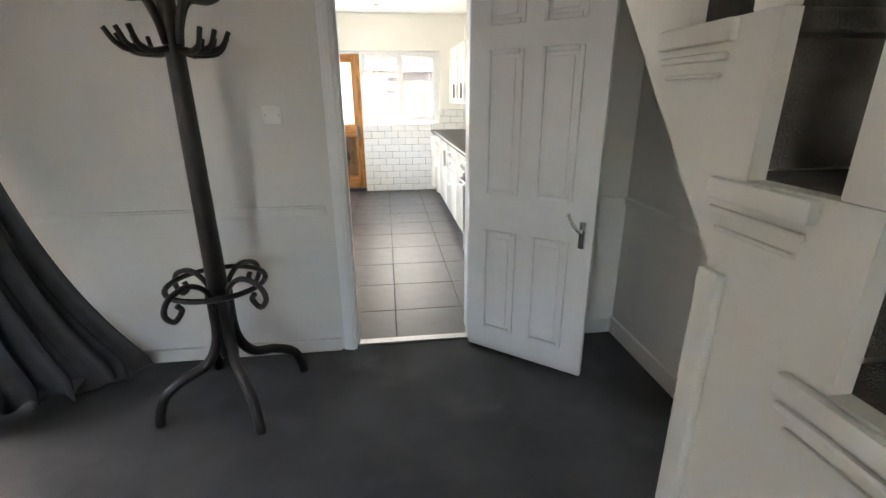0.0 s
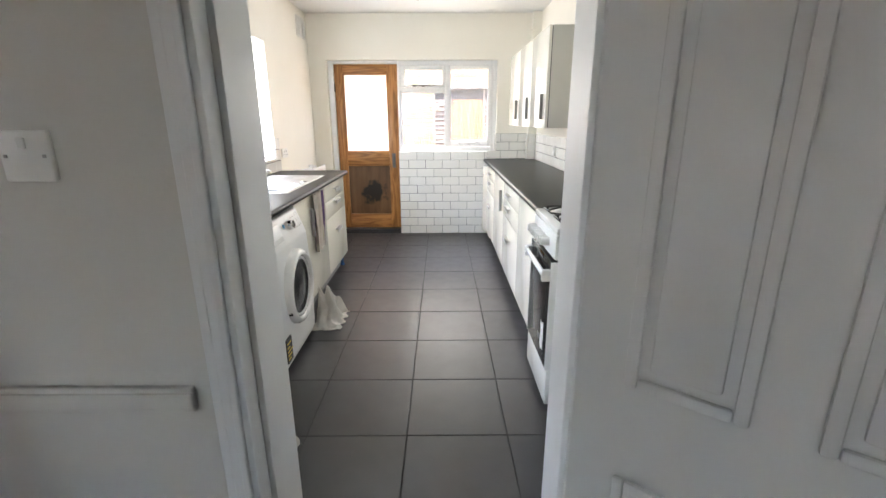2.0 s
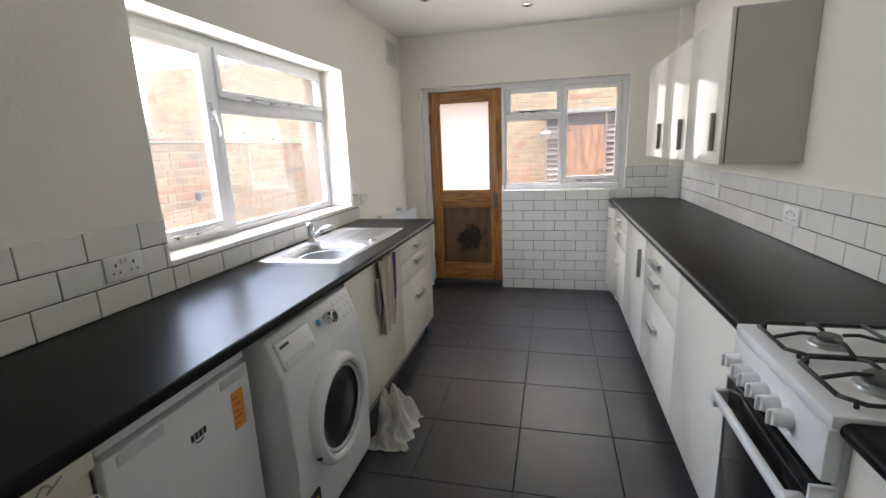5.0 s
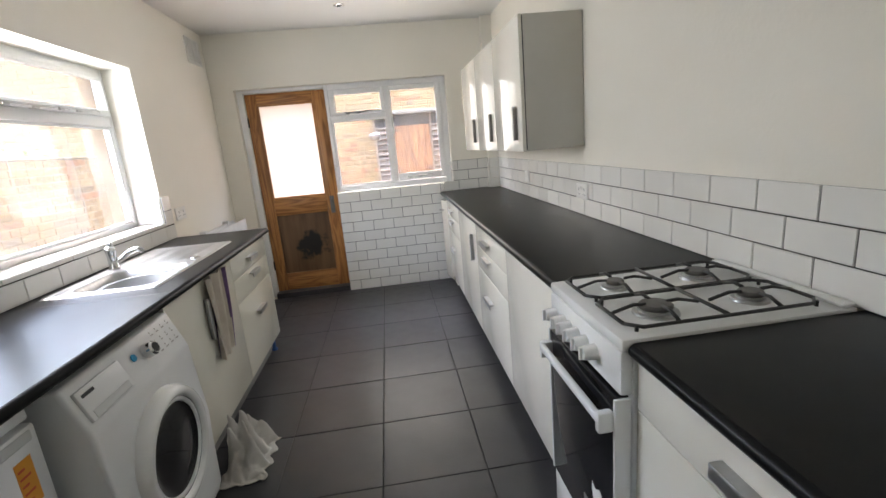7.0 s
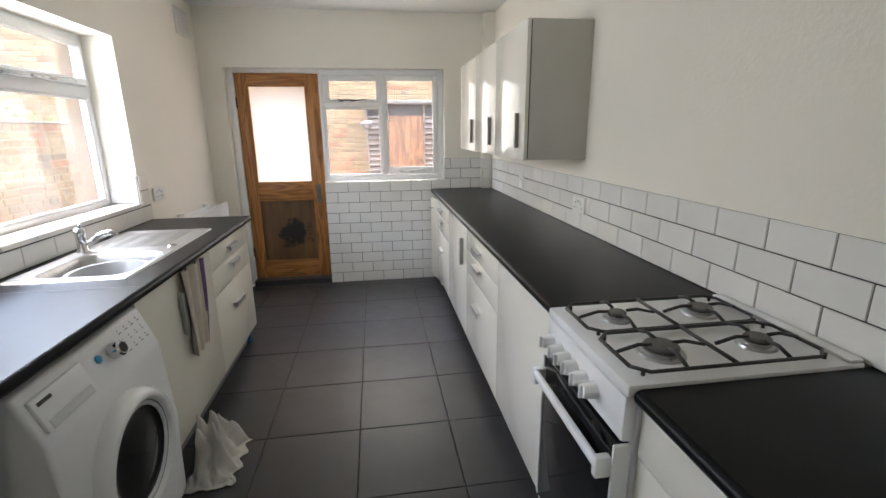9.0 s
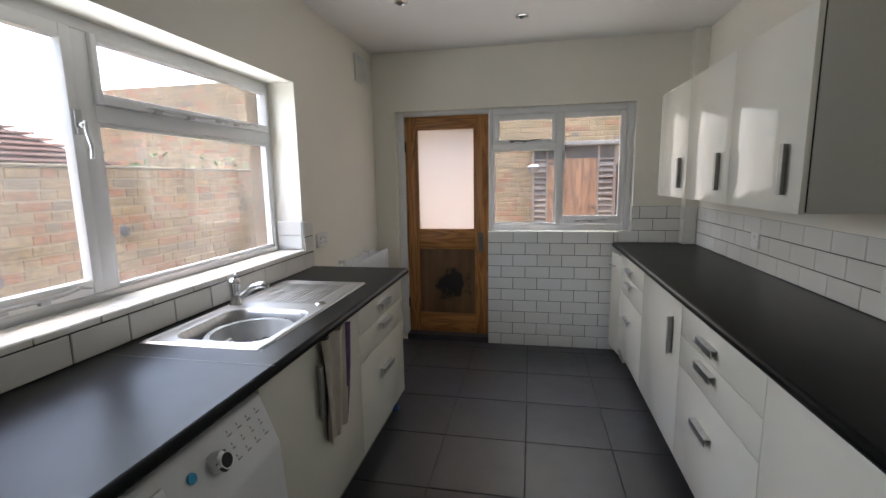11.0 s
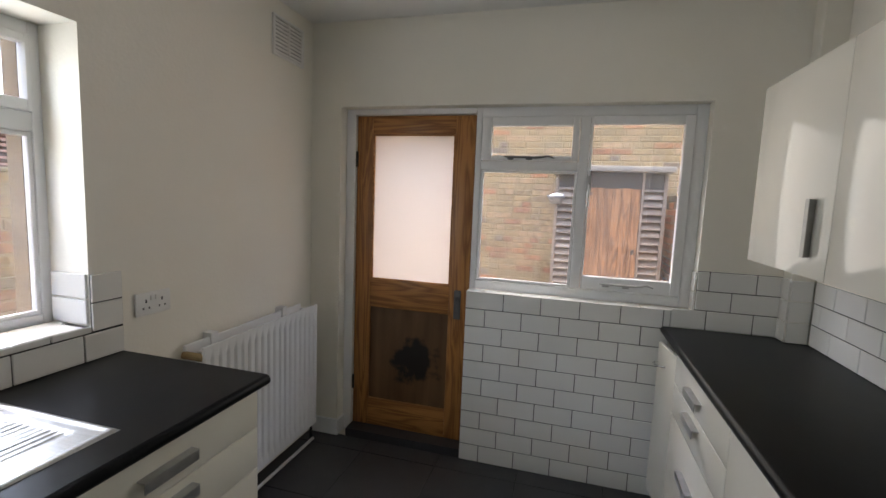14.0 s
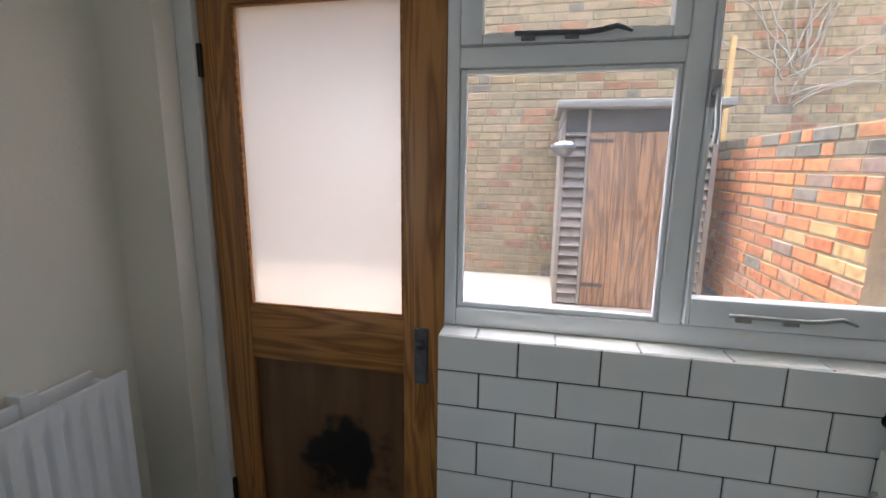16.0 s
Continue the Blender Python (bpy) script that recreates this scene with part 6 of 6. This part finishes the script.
for k in range(2):
    piece("reveal_tile", tile_mesh(0.158, 0.085, "y"), wall_west, (XL - 0.083, WY1 - 0.0045, 1.063 + k * 0.086))
for k in range(6):
    x0, x1 = -0.335 + (k - 0.5) * 0.1985, -0.335 + (k + 0.5) * 0.1985
    x0, x1 = max(x0, -0.335), min(x1, WX1)
    piece("sill_tile", tile_mesh(0.078, x1 - x0, "z"), wall_north, ((x0 + x1) / 2, 7.480, 0.981))
piece("reveal_tile", tile_mesh(0.07, 0.095, "x"), wall_north, (WX1 - 0.0045, 7.484, 1.035))
piece("reveal_tile", tile_mesh(0.07, 0.095, "x"), wall_north, (WX1 - 0.0045, 7.484, 1.132))


def brick_box(w, d, along):
    key = ("brick", round(w, 3), along)
    if key not in CACHE:
        bm = B()
        rr_ = random.Random(int(w * 1000))
        if along == "x":
            box(bm, -w / 2, w / 2, -d / 2, d / 2, -BRH / 2, BRH / 2, r=0.005, seg=1)
        else:
            box(bm, -d / 2, d / 2, -w / 2, w / 2, -BRH / 2, BRH / 2, r=0.005, seg=1)
        for v in bm.verts:
            v.co += Vector((rr_.uniform(-1, 1), rr_.uniform(-1, 1), rr_.uniform(-1, 1))) * 0.0018
        me = bpy.data.meshes.new("brick")
        bmesh.ops.recalc_face_normals(bm, faces=bm.faces)
        bm.to_mesh(me)
        bm.free()
        CACHE[key] = me
    return CACHE[key]


for wno, (w, o, along, length, z0, z1, stops, face, near) in enumerate(PIECES):
    rng = random.Random(wno)
    mp, mi = stock("brick_piece_%d" % wno, stops, False), stock("brick_joined_%d" % wno, stops, True)
    verts, faces = [], []
    count = 0
    nrow = int((z1 - z0) / BRZ)
    meshes = {}
    for r in range(nrow):
        zc = z0 + (r + 0.5) * (z1 - z0) / nrow
        a = o[0] if along == "x" else o[1]
        end = a + length
        a += rng.uniform(0.0, 0.11)
        hdr = r % 2
        while a < end - 0.04:
            bw = 0.102 if rng.random() < (0.45 if hdr else 0.12) else 0.2135
            bw = min(bw, end - a)
            c = a + bw / 2
            a += bw + 0.0105
            dpt = rng.uniform(-0.004, 0.003)
            inn = near[0] < c < near[1] and near[2] < zc < near[3] and count < 300 and bw in (0.2135, 0.102)
            pos = ((c, o[1] + face * dpt, zc) if along == "x" else (o[0] + face * dpt, c, zc))
            if inn:
                me0 = brick_box(bw, 0.05, along)
                if (bw,) not in meshes:
                    m2 = me0.copy()
                    m2.materials.append(mp)
                    meshes[(bw,)] = m2
                piece("brick", meshes[(bw,)], w, (pos[0] + (0 if along == "x" else -face * 0.025), pos[1] - (face * 0.025 if along == "x" else 0), zc), (rng.uniform(-0.008, 0.008), rng.uniform(-0.01, 0.01), rng.uniform(-0.008, 0.008)))
                count += 1
            else:
                hx, hz = bw / 2, BRH / 2
                n0 = len(verts)
                jit = lambda: rng.uniform(-0.002, 0.002)
                for e, dd in ((0.0, -0.02), (0.0, -0.003), (0.005, 0.0)):
                    for sx, sz in ((-1, -1), (1, -1), (1, 1), (-1, 1)):
                        aa, zz, pp = c + sx * (hx - e) + jit(), zc + sz * (hz - e) + jit(), face * (dpt + dd)
                        verts.append((aa, o[1] + pp, zz) if along == "x" else (o[0] + pp, aa, zz))
                for L in (0, 4):
                    for k in range(4):
                        faces.append((n0 + L + k, n0 + L + (k + 1) % 4, n0 + L + 4 + (k + 1) % 4, n0 + L + 4 + k))
                faces.append((n0 + 8, n0 + 9, n0 + 10, n0 + 11))
    me = bpy.data.meshes.new("brickwork")
    me.from_pydata(verts, [], faces)
    me.materials.append(mi)
    ob = new("brickwork", me)
    ob.parent = w
    tagged(ob, kind="stuff")
